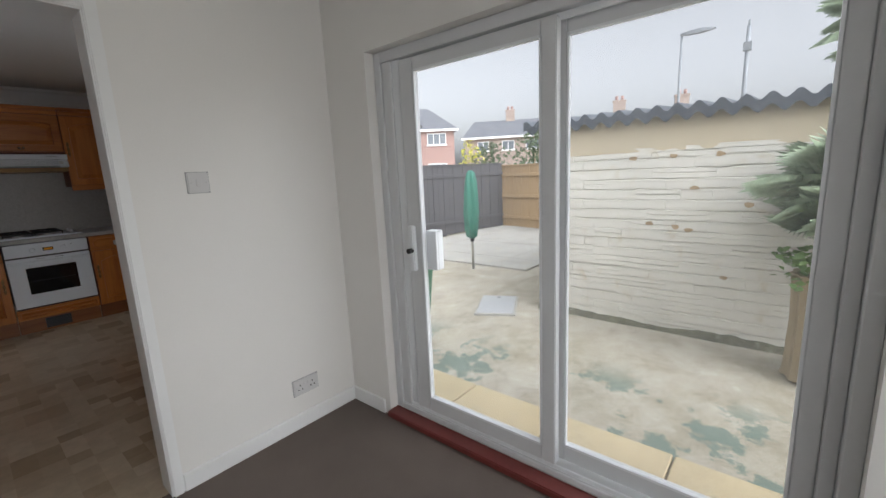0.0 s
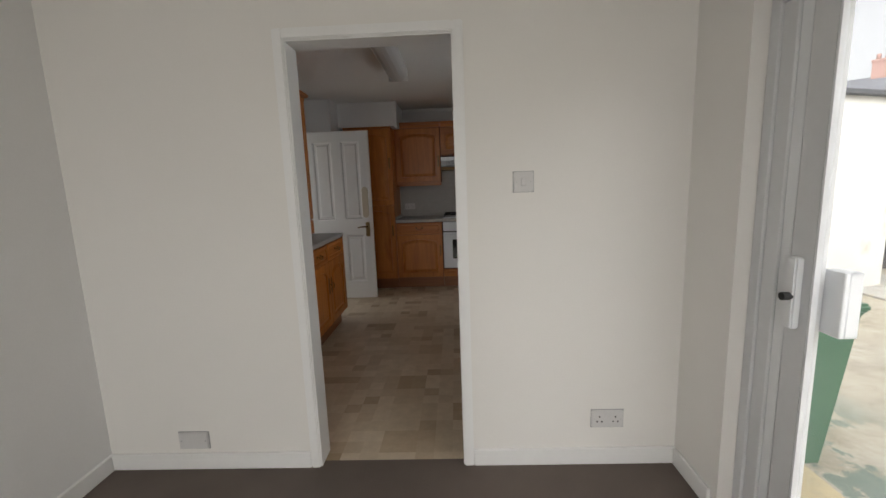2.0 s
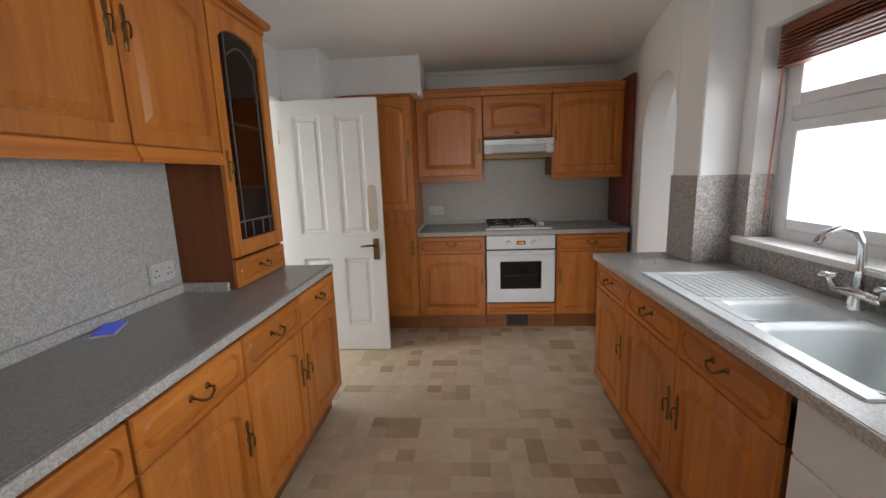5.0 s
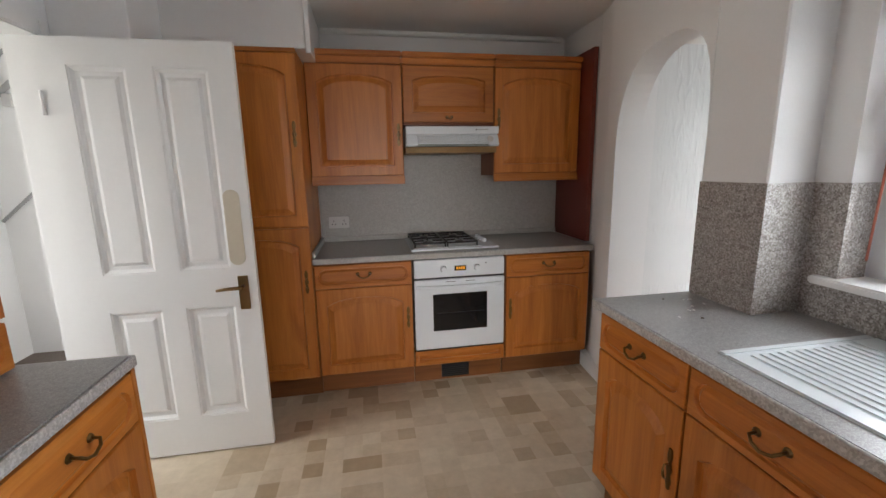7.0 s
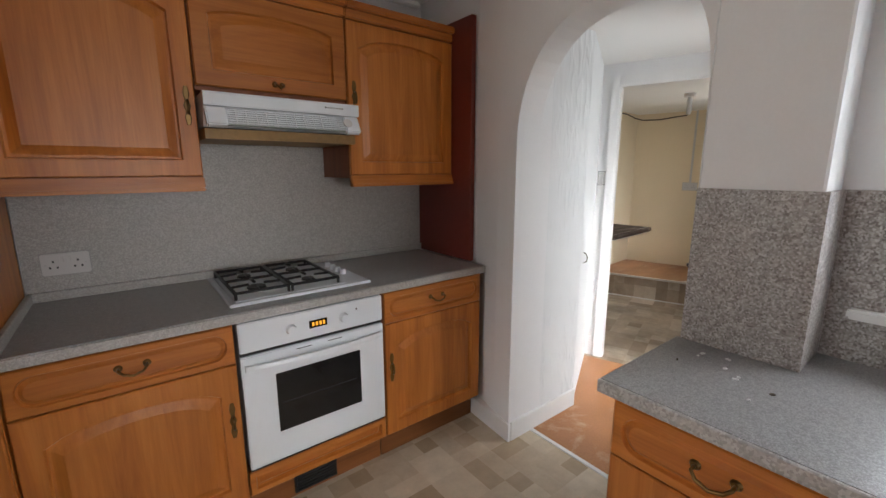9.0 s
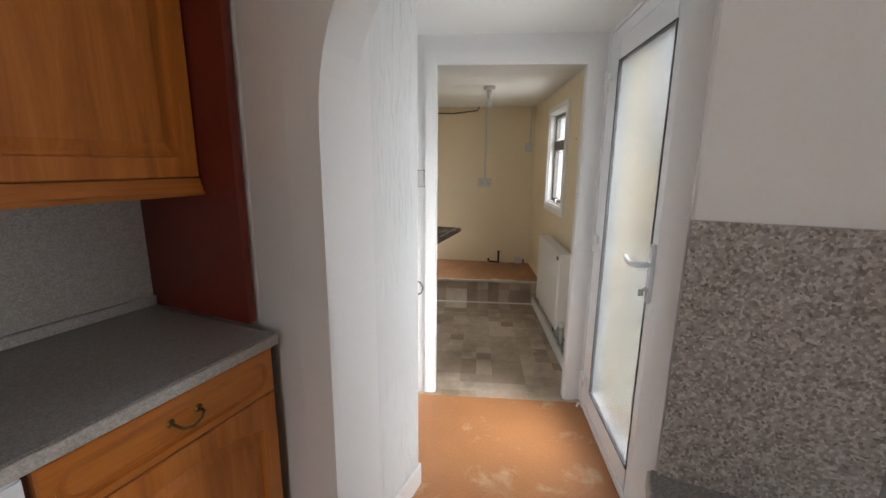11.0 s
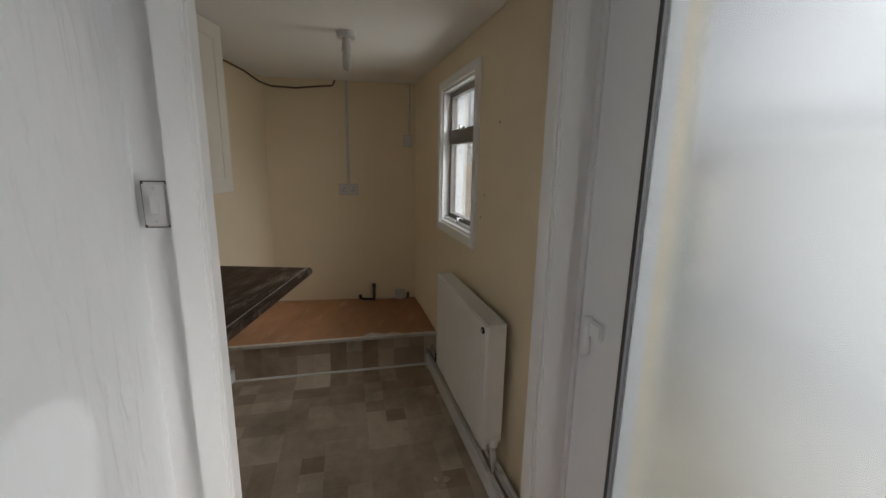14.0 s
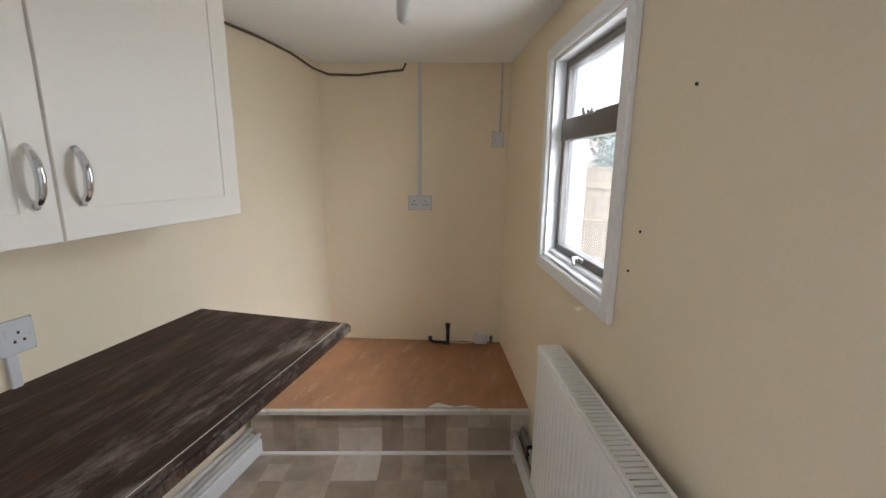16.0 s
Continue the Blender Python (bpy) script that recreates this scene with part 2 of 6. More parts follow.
GRANITE = speckle("granite_laminate", (0.36, 0.325, 0.3), (0.13, 0.105, 0.09), (0.6, 0.58, 0.565), 205.0, 0.4)
GRANITE_PALE = speckle("pale_granite_laminate", (0.5, 0.485, 0.47), (0.34, 0.33, 0.315), (0.62, 0.615, 0.6), 190.0, 0.45)
GRANITE_FINE = speckle("fine_granite_laminate", (0.45, 0.435, 0.415), (0.34, 0.325, 0.305), (0.54, 0.53, 0.515), 260.0, 0.45)
ENAMEL = paint("white_enamel", (0.8, 0.84, 0.885), 0.18, var=0.01, bump=0.0)
SINK_WHITE = paint("composite_white", (0.7, 0.745, 0.765), 0.3, var=0.015, bump=0.02)
BLACK_GLASS = paint("oven_glass", (0.012, 0.012, 0.013), 0.06, var=0.1, bump=0.0)
IRON = paint("black_enamel_iron", (0.02, 0.02, 0.022), 0.42, var=0.2, bump=0.05)
STEEL = paint("brushed_steel", (0.55, 0.55, 0.54), 0.3, 1.0, var=0.05, bump=0.02)
CHROME = paint("chrome", (0.75, 0.76, 0.77), 0.09, 1.0, var=0.02, bump=0.0)
BRASS = paint("antique_brass", (0.21, 0.13, 0.052), 0.34, 1.0, var=0.25, fine=30, bump=0.1)
BRASS_BRIGHT = paint("worn_brass", (0.42, 0.33, 0.17), 0.33, 1.0, var=0.15, fine=30, bump=0.05)
PLATE_CREAM = paint("cream_plate", (0.62, 0.56, 0.45), 0.4, var=0.04)
PLASTIC = paint("white_plastic", (0.62, 0.61, 0.6), 0.3, var=0.02, bump=0.0)
PLASTIC_GREY = paint("grey_plastic", (0.36, 0.36, 0.36), 0.5, var=0.05)
GRILLE_GREEN = paint("grey_green_plastic", (0.24, 0.29, 0.26), 0.5, var=0.05)
HOOD_FILLER = paint("varnished_filler", (0.3, 0.17, 0.05), 0.5, var=0.25, big=4)
GASKET = paint("dark_rubber", (0.06, 0.06, 0.065), 0.6, var=0.1)
DARK_SLOT = paint("dark_slot", (0.02, 0.02, 0.02), 0.7, var=0.1)
CREAM_DOOR = paint("cream_cabinet", (0.8, 0.755, 0.67), 0.4, var=0.02, bump=0.02)
RADIATOR = paint("radiator_white", (0.8, 0.79, 0.76), 0.3, var=0.02, bump=0.02)
DIRTY_PIPE = paint("painted_pipe", (0.6, 0.58, 0.54), 0.5, var=0.15, fine=20, dirt=(0.12, 0.08, 0.06))
# Grey tint put in the glass to dim the over-bright view outside.
GLASS = clear_glass("dimmed_window_glass", (0.68, 0.7, 0.72), dust_haze=0.02)
GLASS_DUSTY_HAZY = clear_glass("dusty_hazy_patio_glass", dust_haze=0.05)
# Tint put in the glass to cut the daylight on the sink.
GLASS_TINT = clear_glass("tinted_window_glass", (0.86, 0.87, 0.88), dust_haze=0.015)
SMOKED = clear_glass("cabinet_glass", (0.68, 0.65, 0.62))
LEAD = paint("leaded_came", (0.1, 0.1, 0.1), 0.55, 0.3, var=0.1)
BLIND = wood("blind_slat", (0.16, 0.045, 0.02), (0.22, 0.065, 0.03), (0.28, 0.09, 0.04), axis=1)
CORD = paint("blind_cord", (0.42, 0.13, 0.09), 0.8, var=0.1)
CRACK = paint("dirty_crack", (0.2, 0.17, 0.15), 0.9, var=0.4, fine=30)
CABLE = paint("dirty_cable", (0.12, 0.09, 0.06), 0.7, var=0.3, fine=20)
TUBE = paint("light_diffuser", (0.55, 0.55, 0.53), 0.35, var=0.03)
RENDER_WHITE = paint("outside_white_paint", (0.66, 0.65, 0.6), 0.85, var=0.06, big=0.9, fine=40, bump=0.2, dirt=(0.5, 0.47, 0.4))
ROOF_DARK = paint("roof_felt", (0.05, 0.052, 0.058), 0.85, var=0.2)
CORRUGATED = paint("corrugated_sheet", (0.06, 0.068, 0.08), 0.8, var=0.2, fine=20, bump=0.1)


def garden_concrete():
    """Pale worn concrete with algae, damp blotches and blue-green paint stains near the house."""
    m, t, p = material("worn_concrete")
    v = coords(t, local=False)
    big, mid, fine = noise_tex(t, v, 0.9, 6, 0.6), noise_tex(t, v, 4.2, 9, 0.72), noise_tex(t, v, 60, 4)
    c = ramp(t, big, [(0.3, (0.31, 0.265, 0.155)), (0.5, (0.4, 0.35, 0.26)), (0.7, (0.47, 0.435, 0.37))])
    c = mix(t, 0.6, c, ramp(t, mid, [(0.34, (0.15, 0.13, 0.09)), (0.5, (0.36, 0.325, 0.26)), (0.6, (0.42, 0.395, 0.34)), (0.68, (0.58, 0.56, 0.51))]))
    c = mix(t, 0.2, c, ramp(t, fine, [(0.3, (0.2, 0.19, 0.15)), (0.7, (0.5, 0.48, 0.42))]))
    sx = t.nodes.new("ShaderNodeSeparateXYZ")
    t.links.new(v, sx.inputs[0])
    mr = t.nodes.new("ShaderNodeMapRange")
    mr.interpolation_type = "SMOOTHSTEP"
    mr.inputs["From Min"].default_value, mr.inputs["From Max"].default_value = 3.25, 2.75
    t.links.new(sx.outputs["X"], mr.inputs["Value"])
    spill = noise_tex(t, v, 2.3, 9, 0.68)
    k = t.nodes.new("ShaderNodeMath")
    k.operation = "MULTIPLY"
    t.links.new(mr.outputs[0], k.inputs[0])
    t.links.new(ramp(t, spill, [(0.545, (0, 0, 0)), (0.575, (0.72, 0.72, 0.72))]), k.inputs[1])
    c = mix(t, k.outputs[0], c, (0.09, 0.16, 0.14))
    t.links.new(c, p.inputs["Base Color"])
    p.inputs["Roughness"].default_value = 0.75
    bumped(t, p, mid, 0.25, 0.01)
    return m


CONCRETE = garden_concrete()
SLAB_YELLOW = paint("yellow_slab", (0.5, 0.41, 0.26), 0.8, var=0.12, big=3, fine=60, bump=0.15, dirt=(0.36, 0.33, 0.24))
SLAB_GREY = paint("grey_slab", (0.36, 0.35, 0.32), 0.8, var=0.15, big=1.7, fine=60, bump=0.15, dirt=(0.45, 0.4, 0.28))
COVER = paint("manhole_cover", (0.42, 0.43, 0.44), 0.5, 0.2, var=0.08, fine=90, bump=0.2)
BRICK_WHITE = paint("white_painted_block", (0.62, 0.6, 0.54), 0.85, var=0.08, big=2.4, fine=50, bump=0.35, dist=0.004, dirt=(0.5, 0.44, 0.33))
RUST = paint("rust_stain", (0.38, 0.28, 0.17), 0.9, var=0.25)
MOSS = paint("mossy_foot", (0.13, 0.125, 0.085), 0.9, var=0.3, big=5, fine=40, bump=0.4, dirt=(0.3, 0.28, 0.22))
FASCIA = paint("cream_fascia", (0.5, 0.43, 0.31), 0.8, var=0.08)
FENCE_DARK = paint("dark_fence", (0.06, 0.057, 0.06), 0.85, var=0.2, fine=30, bump=0.2, stretch=(1, 1, 0.15))
FENCE_PALE = paint("pale_fence", (0.36, 0.25, 0.14), 0.85, var=0.14, fine=30, bump=0.2, stretch=(1, 1, 0.15))
GREEN_CLOTH = paint("green_cover", (0.035, 0.17, 0.12), 0.7, var=0.15, fine=20, bump=0.2)
GREEN_BIN = paint("green_bin", (0.05, 0.13, 0.075), 0.45, var=0.08, bump=0.05)
LEAF = paint("palm_leaf", (0.3, 0.37, 0.25), 0.5, var=0.35, big=6, fine=30)
LEAF_LIGHT = paint("ivy_leaf", (0.16, 0.26, 0.08), 0.5, var=0.35, big=6, fine=30)
LEAF_YELLOW = paint("yellow_shrub", (0.42, 0.4, 0.05), 0.7, var=0.3, big=6)
LEAF_DARK = paint("hedge_leaf", (0.06, 0.09, 0.04), 0.8, var=0.4, big=3)
BARK = paint("pale_bark", (0.34, 0.27, 0.18), 0.85, var=0.2, fine=25, bump=0.4, stretch=(1, 1, 0.2))
# Red brick and roof tile colours are paled for distance haze.
HOUSE_BRICK = paint("red_house_brick", (0.3, 0.19, 0.165), 0.85, var=0.12, big=1, fine=8)
HOUSE_PALE = paint("pale_house_brick", (0.33, 0.26, 0.22), 0.85, var=0.1, big=1, fine=8)
TILE_ROOF = paint("roof_tiles", (0.12, 0.125, 0.14), 0.8, var=0.15, big=1, fine=8)
PANE_DARK = paint("house_window", (0.12, 0.14, 0.16), 0.1, var=0.1, bump=0)
POLE = paint("pole_grey", (0.2, 0.215, 0.235), 0.6, var=0.1)
WORN_TOP, wt, wp = material("worn_dark_worktop")
_g = noise_tex(wt, coords(wt, (3, 40, 4)), 2.0, 5)
_c = ramp(wt, _g, [(0.3, (0.016, 0.0075, 0.0045)), (0.5, (0.034, 0.0165, 0.01)), (0.72, (0.07, 0.036, 0.022))])
_n = noise_tex(wt, coords(wt, (1.2, 5.5, 1.0)), 2.2, 8, 0.72, 0.3)
_c = mix(wt, ramp(wt, _n, [(0.52, (0, 0, 0)), (0.72, (0.55, 0.55, 0.55))]), _c, (0.2, 0.15, 0.12))
# the front strip has lost its finish where things were dragged over it
_s = wt.nodes.new("ShaderNodeSeparateXYZ")
wt.links.new(coords(wt), _s.inputs[0])
_r = wt.nodes.new("ShaderNodeMapRange")
_r.inputs["From Min"].default_value, _r.inputs["From Max"].default_value = -0.36, -0.6
wt.links.new(_s.outputs["Y"], _r.inputs["Value"])
_f = noise_tex(wt, coords(wt, (1.5, 5.0, 1.0)), 2.6, 8, 0.75, 0.3)
_k = wt.nodes.new("ShaderNodeMath")
_k.operation = "MULTIPLY"
wt.links.new(_r.outputs[0], _k.inputs[0])
wt.links.new(ramp(wt, _f, [(0.5, (0, 0, 0)), (0.64, (0.75, 0.75, 0.75))]), _k.inputs[1])
_c = mix(wt, _k.outputs[0], _c, (0.27, 0.23, 0.19))
wt.links.new(_c, wp.inputs["Base Color"])
wp.inputs["Roughness"].default_value = 0.6
wp.inputs["Specular IOR Level"].default_value = 0.25

FROST, ft, fp = material("frosted_glass")
fp.inputs["Base Color"].default_value = (0.26, 0.268, 0.275, 1)
fp.inputs["Transmission Weight"].default_value = 1.0
fp.inputs["Roughness"].default_value = 0.21
fp.inputs["IOR"].default_value = 1.3
_tl = ft.nodes.new("ShaderNodeBsdfTranslucent")
_tl.inputs[0].default_value = (0.13, 0.135, 0.13, 1)
_mx = ft.nodes.new("ShaderNodeMixShader")
_mx.inputs[0].default_value = 0.08
ft.links.new(fp.outputs[0], _mx.inputs[1])
ft.links.new(_tl.outputs[0], _mx.inputs[2])
ft.links.new(_mx.outputs[0], ft.nodes["Material Output"].inputs["Surface"])
bumped(ft, fp, noise_tex(ft, coords(ft, local=False), 90.0, 3), 0.15, 0.003)

CLOCK, ct, cp = material("clock_digits")
cp.inputs["Base Color"].default_value = (0.5, 0.18, 0.01, 1)
cp.inputs["Emission Color"].default_value = (1.0, 0.42, 0.03, 1)
cp.inputs["Emission Strength"].default_value = 0.07


# ---- mesh helpers ----
def solid(*boxes, bevel=0.0, seg=1):
    """One bmesh of axis-aligned boxes (x0, y0, z0, x1, y1, z1), edges softened."""
    bm = bmesh.new()
    for x0, y0, z0, x1, y1, z1 in boxes:
        m = pose((x0 + x1) / 2, (y0 + y1) / 2, (z0 + z1) / 2) @ Matrix.Diagonal((abs(x1 - x0), abs(y1 - y0), abs(z1 - z0), 1))
        bmesh.ops.create_cube(bm, size=1.0, matrix=m)
    if bevel:
        bmesh.ops.bevel(bm, geom=bm.edges[:], offset=bevel, segments=seg, affect="EDGES", clamp_overlap=True)
    return bm


def tube(pts, r, seg=8, bm=None, closed=False):
    """A round bar along a line of points."""
    bm = bm or bmesh.new()
    pts = [Vector(p) for p in pts]
    rings = []
    for i, p in enumerate(pts):
        a, b = pts[max(i - 1, 0)], pts[min(i + 1, len(pts) - 1)]
        d = (b - a).normalized()
        side = d.orthogonal().normalized() if i == 0 else (side - d * side.dot(d)).normalized()
        up = d.cross(side)
        rr = r[i] if isinstance(r, (list, tuple)) else r
        rings.append([bm.verts.new(p + rr * (math.cos(k * math.tau / seg) * side + math.sin(k * math.tau / seg) * up)) for k in range(seg)])
    for a, b in zip(rings, rings[1:]):
        for k in range(seg):
            bm.faces.new((a[k], a[(k + 1) % seg], b[(k + 1) % seg], b[k]))
    bm.faces.new(rings[0][::-1])
    bm.faces.new(rings[-1])
    for f in bm.faces:
        f.smooth = True
    return bm


def disc(r, h, seg=24, m=None, r2=None, bm=None):
    bm = bm or bmesh.new()
    bmesh.ops.create_cone(bm, cap_ends=True, segments=seg, radius1=r, radius2=r if r2 is None else r2, depth=h, matrix=m or Matrix())
    return bm


def prism(poly, z0, z1, bm=None):
    """An upright block on a plan outline."""
    bm = bm or bmesh.new()
    lo = [bm.verts.new((x, y, z0)) for x, y in poly]
    hi = [bm.verts.new((x, y, z1)) for x, y in poly]
    n = len(poly)
    bm.faces.new(lo[::-1])
    bm.faces.new(hi)
    for k in range(n):
        bm.faces.new((lo[k], lo[(k + 1) % n], hi[(k + 1) % n], hi[k]))
    bmesh.ops.recalc_face_normals(bm, faces=bm.faces[:])
    return bm


def mesh_of(name, bm, mat, smooth=False):
    me = bpy.data.meshes.new(name)
    bm.to_mesh(me)
    bm.free()
    me.materials.append(mat)
    return me


def part(name, bm, mat, parent, label="", m=None):
    ob = new(name, mesh_of(name, bm, mat))
    ob.parent = parent
    if m is not None:
        ob.matrix_basis = m
    if label:
        tagged(ob, label)
    return ob


def thing(name, label, category, m=None, group="", kind=""):
    ob = new(name)
    ob.empty_display_size = 0.1
    if m is not None:
        ob.matrix_basis = m
    return tagged(ob, label, category, group, kind)


def structure(name, bm, mat, label, category):
    return tagged(new(name, mesh_of(name, bm, mat)), label, category, kind="structure")


def loops_mesh(loops):
    """Skin over a row of closed loops with equal counts; first and last are capped."""
    bm = bmesh.new()
    rings = [[bm.verts.new(p) for p in lp] for lp in loops]
    for a, b in zip(rings, rings[1:]):
        n = len(a)
        for k in range(n):
            bm.faces.new((a[k], a[(k + 1) % n], b[(k + 1) % n], b[k]))
    bm.faces.new(rings[0][::-1])
    bm.faces.new(rings[-1])
    bmesh.ops.recalc_face_normals(bm, faces=bm.faces[:])
    return bm


def ring(x0, x1, z0, z1, y, rise=0.0, n=12):
    """A loop in the x-z plane: level sides and a top that is bowed by rise."""
    pts = [(x0 + (x1 - x0) * k / 4, z0) for k in range(4)]
    pts += [(x1, z0 + (z1 - rise - z0) * k / 4) for k in range(4)]
    for k in range(n):
        u = k / n
        s = 2 * u - 1
        pts.append((x1 + (x0 - x1) * u, z1 - rise + rise * (math.sqrt(max(0.0, 1 - min(1.0, abs(s) / 0.92) ** 2)) if rise else 0.0)))
    pts += [(x0, z1 - rise + (z0 - z1 + rise) * k / 4) for k in range(4)]
    return [(x, y, z) for x, z in pts]


def panel_door(w, h, d=0.02, stile=0.055, rise=0.0, field=0.03):
    """A cabinet door or drawer front with a raised and fielded panel; faces -y, its back on y = 0, lower left at the origin."""
    s = stile
    return loops_mesh([
        ring(0, w, 0, h, 0),
        ring(0, w, 0, h, -d + 0.004),
        ring(0.004, w - 0.004, 0.004, h - 0.004, -d),
        ring(s, w - s, s, h - s, -d, rise),
        ring(s + 0.005, w - s - 0.005, s + 0.005, h - s - 0.005, -d + 0.013, rise),
        ring(s + 0.013, w - s - 0.013, s + 0.013, h - s - 0.013, -d + 0.013, rise),
        ring(s + 0.013 + field, w - s - 0.013 - field, s + 0.013 + field, h - s - 0.013 - field, -d + 0.001, rise * 0.9),
    ])


def round_ring(x0, x1, z0, z1, y, r, n=6):
    """A loop in the x-z plane with rounded corners."""
    pts = []
    for cx, cz, a0 in ((x1 - r, z0 + r, -90), (x1 - r, z1 - r, 0), (x0 + r, z1 - r, 90), (x0 + r, z0 + r, 180)):
        pts += [(cx + r * math.cos(radians(a0 + 90 * k / (n - 1))), y, cz + r * math.sin(radians(a0 + 90 * k / (n - 1)))) for k in range(n)]
    return pts


def drawer_front(w, h, d=0.02, s=0.024):
    """A drawer front with a round-ended fielded panel; placed as panel_door is."""
    r = (h - 2 * s) / 2 * 0.96
    return loops_mesh([
        round_ring(0, w, 0, h, 0, 0.0015),
        round_ring(0, w, 0, h, -d + 0.005, 0.0015),
        round_ring(0.005, w - 0.005, 0.005, h - 0.005, -d, 0.002),
        round_ring(s, w - s, s, h - s, -d, r),
        round_ring(s + 0.004, w - s - 0.004, s + 0.004, h - s - 0.004, -d + 0.009, r - 0.004),
        round_ring(s + 0.009, w - s - 0.009, s + 0.009, h - s - 0.009, -d + 0.009, r - 0.009),
        round_ring(s + 0.02, w - s - 0.02, s + 0.02, h - s - 0.02, -d + 0.001, r - 0.02),
    ])


def bail_handle(parent, m, span=0.075):
    """A brass drop handle on two rosettes, along local x; sticks out to -y."""
    h = part("handle", tube([(-span / 2, -0.004, 0), (-span / 2, -0.022, -0.002), (-span / 2 + 0.012, -0.028, -0.014), (0, -0.03, -0.022), (span / 2 - 0.012, -0.028, -0.014), (span / 2, -0.022, -0.002), (span / 2, -0.004, 0)], 0.0042), BRASS, parent, "antique brass drop handle", m)
    for sx in (-1, 1):
        part("rosette", disc(0.012, 0.006, 14, pose(sx * span / 2, -0.003, 0, 90), 0.008), BRASS, h)
    return h


def plate_handle(parent, m):
    """An upright brass pull on a long pierced backplate; sticks out to -y."""
    bm = loops_mesh([[(x * k, y, z) for x, z in ((-0.006, -0.07), (0.006, -0.07), (0.011, -0.045), (0.006, -0.02), (0.013, 0.0), (0.006, 0.02), (0.011, 0.045), (0.006, 0.07), (-0.006, 0.07), (-0.011, 0.045), (-0.006, 0.02), (-0.013, 0.0), (-0.006, -0.02), (-0.011, -0.045))] for y, k in ((0, 1), (-0.003, 1), (-0.005, 0.7))])
    h = part("handle", bm, BRASS, parent, "antique brass backplate with a drop pull", m)
    part("pull", tube([(0, -0.004, 0.02), (0, -0.02, 0.018), (0, -0.024, 0.0), (0, -0.022, -0.02), (0, -0.016, -0.032)], [0.0035, 0.0035, 0.004, 0.005, 0.003]), BRASS, h)
    return h


def pierced(us, zs, voids, t0, t1, along="x"):
    """A wall in one piece with openings: a grid of cells from t0 to t1 thick, less the voids (column, row)."""
    bm, found = bmesh.new(), {}

    def corner(i, k, t):
        if (i, k, t) not in found:
            found[i, k, t] = bm.verts.new((us[i], t, zs[k]) if along == "x" else (t, us[i], zs[k]))
        return found[i, k, t]

    cells = {(i, k) for i in range(len(us) - 1) for k in range(len(zs) - 1)} - set(voids)
    for i, k in sorted(cells):
        for t in (t0, t1):
            bm.faces.new([corner(i, k, t), corner(i + 1, k, t), corner(i + 1, k + 1, t), corner(i, k + 1, t)])
        for beside, (a, b) in (((i, k - 1), ((i, k), (i + 1, k))), ((i, k + 1), ((i, k + 1), (i + 1, k + 1))), ((i - 1, k), ((i, k), (i, k + 1))), ((i + 1, k), ((i + 1, k), (i + 1, k + 1)))):
            if beside not in cells:
                bm.faces.new([corner(*a, t0), corner(*b, t0), corner(*b, t1), corner(*a, t1)])
    bmesh.ops.recalc_face_normals(bm, faces=bm.faces[:])
    return bm


# ---- structure: floors, walls, ceilings ----
# the lobby and utility lie askew: u runs into the utility, v across its doorway
C18, S18 = math.cos(radians(18.5)), math.sin(radians(18.5))
LOB = Matrix.Translation((3.013, 5.33, 0)) @ pose(0, 0, 0, 0, 0, 18.5)


def lob(u, v):
    return (3.013 + u * C18 - v * S18, 5.33 + u * S18 + v * C18)


Z_CEIL = 2.38
structure("floor_dining", solid((-1.3, -2.6, -0.1, 1.62, 2.27, 0.0)), CARPET, "brown cut-pile carpet, plain and slightly trodden", "carpet")
structure("floor_kitchen", solid((-1.3, 2.27, -0.1, 1.79, 6.45, 0.0)), VINYL, "patchwork-print beige vinyl floor", "vinyl floor")
UT_L, UT_BL, UT_BR, UT_R = (2.62, 6.63), (5.33, 6.845), (5.634, 5.69), (3.123, 4.761)
structure("floor_lobby", prism([(1.79, 4.5), (2.3, 4.45), lob(-0.015, -0.7), lob(-0.015, 0.62), (1.79, 5.6)], -0.1, 0.0), HARDBOARD, "bare reddish hardboard floor with pale worn patches", "floor")
structure("floor_utility", prism([lob(-0.015, -0.7), (5.75, 5.6), (5.4, 6.95), lob(-0.015, 1.6)], -0.1, 0.001), VINYL_WORN, "worn grey-beige patchwork vinyl with dirt", "vinyl floor")
structure("trim_threshold", solid((1.775, 4.63, -0.01, 1.80, 5.455, 0.006), bevel=0.003), TRIM, "narrow pale threshold strip between vinyl and hardboard", "threshold")

# dining room
structure("wall_between", pierced((-1.16, -0.124, 0.619, 1.6), (0, 1.989, 2.5), [(1, 0)], 2.23, 2.35), WALL_DINING, "plain off-white painted wall with a doorway", "wall")
structure("wall_patio", pierced((-2.6, 0.05, 1.91, 2.6), (-0.1, 0.0, 1.935, 2.5), [(1, 1)], 1.6, 1.86, "y"), WALL_DINING, "off-white painted wall around the patio doors", "wall")
structure("wall_left", pierced((-2.6, 4.49, 5.32, 6.33), (0, 2.02, 2.5), [(1, 0)], -1.28, -1.16, "y"), WALL_KITCHEN, "white painted wall with a doorway to the hall", "wall")
# This window opening is assumed and out of view.
structure("wall_rear", pierced((-1.4, -0.95, 0.55, 1.86), (0, 0.85, 2.0, 2.5), [(1, 1)], -2.72, -2.6), WALL_DINING, "plain off-white wall with an assumed front window opening", "wall")
structure("ceiling_dining", solid((-1.28, -2.6, 2.27, 1.86, 2.23, 2.4)), CEILING, "plain white ceiling", "ceiling")
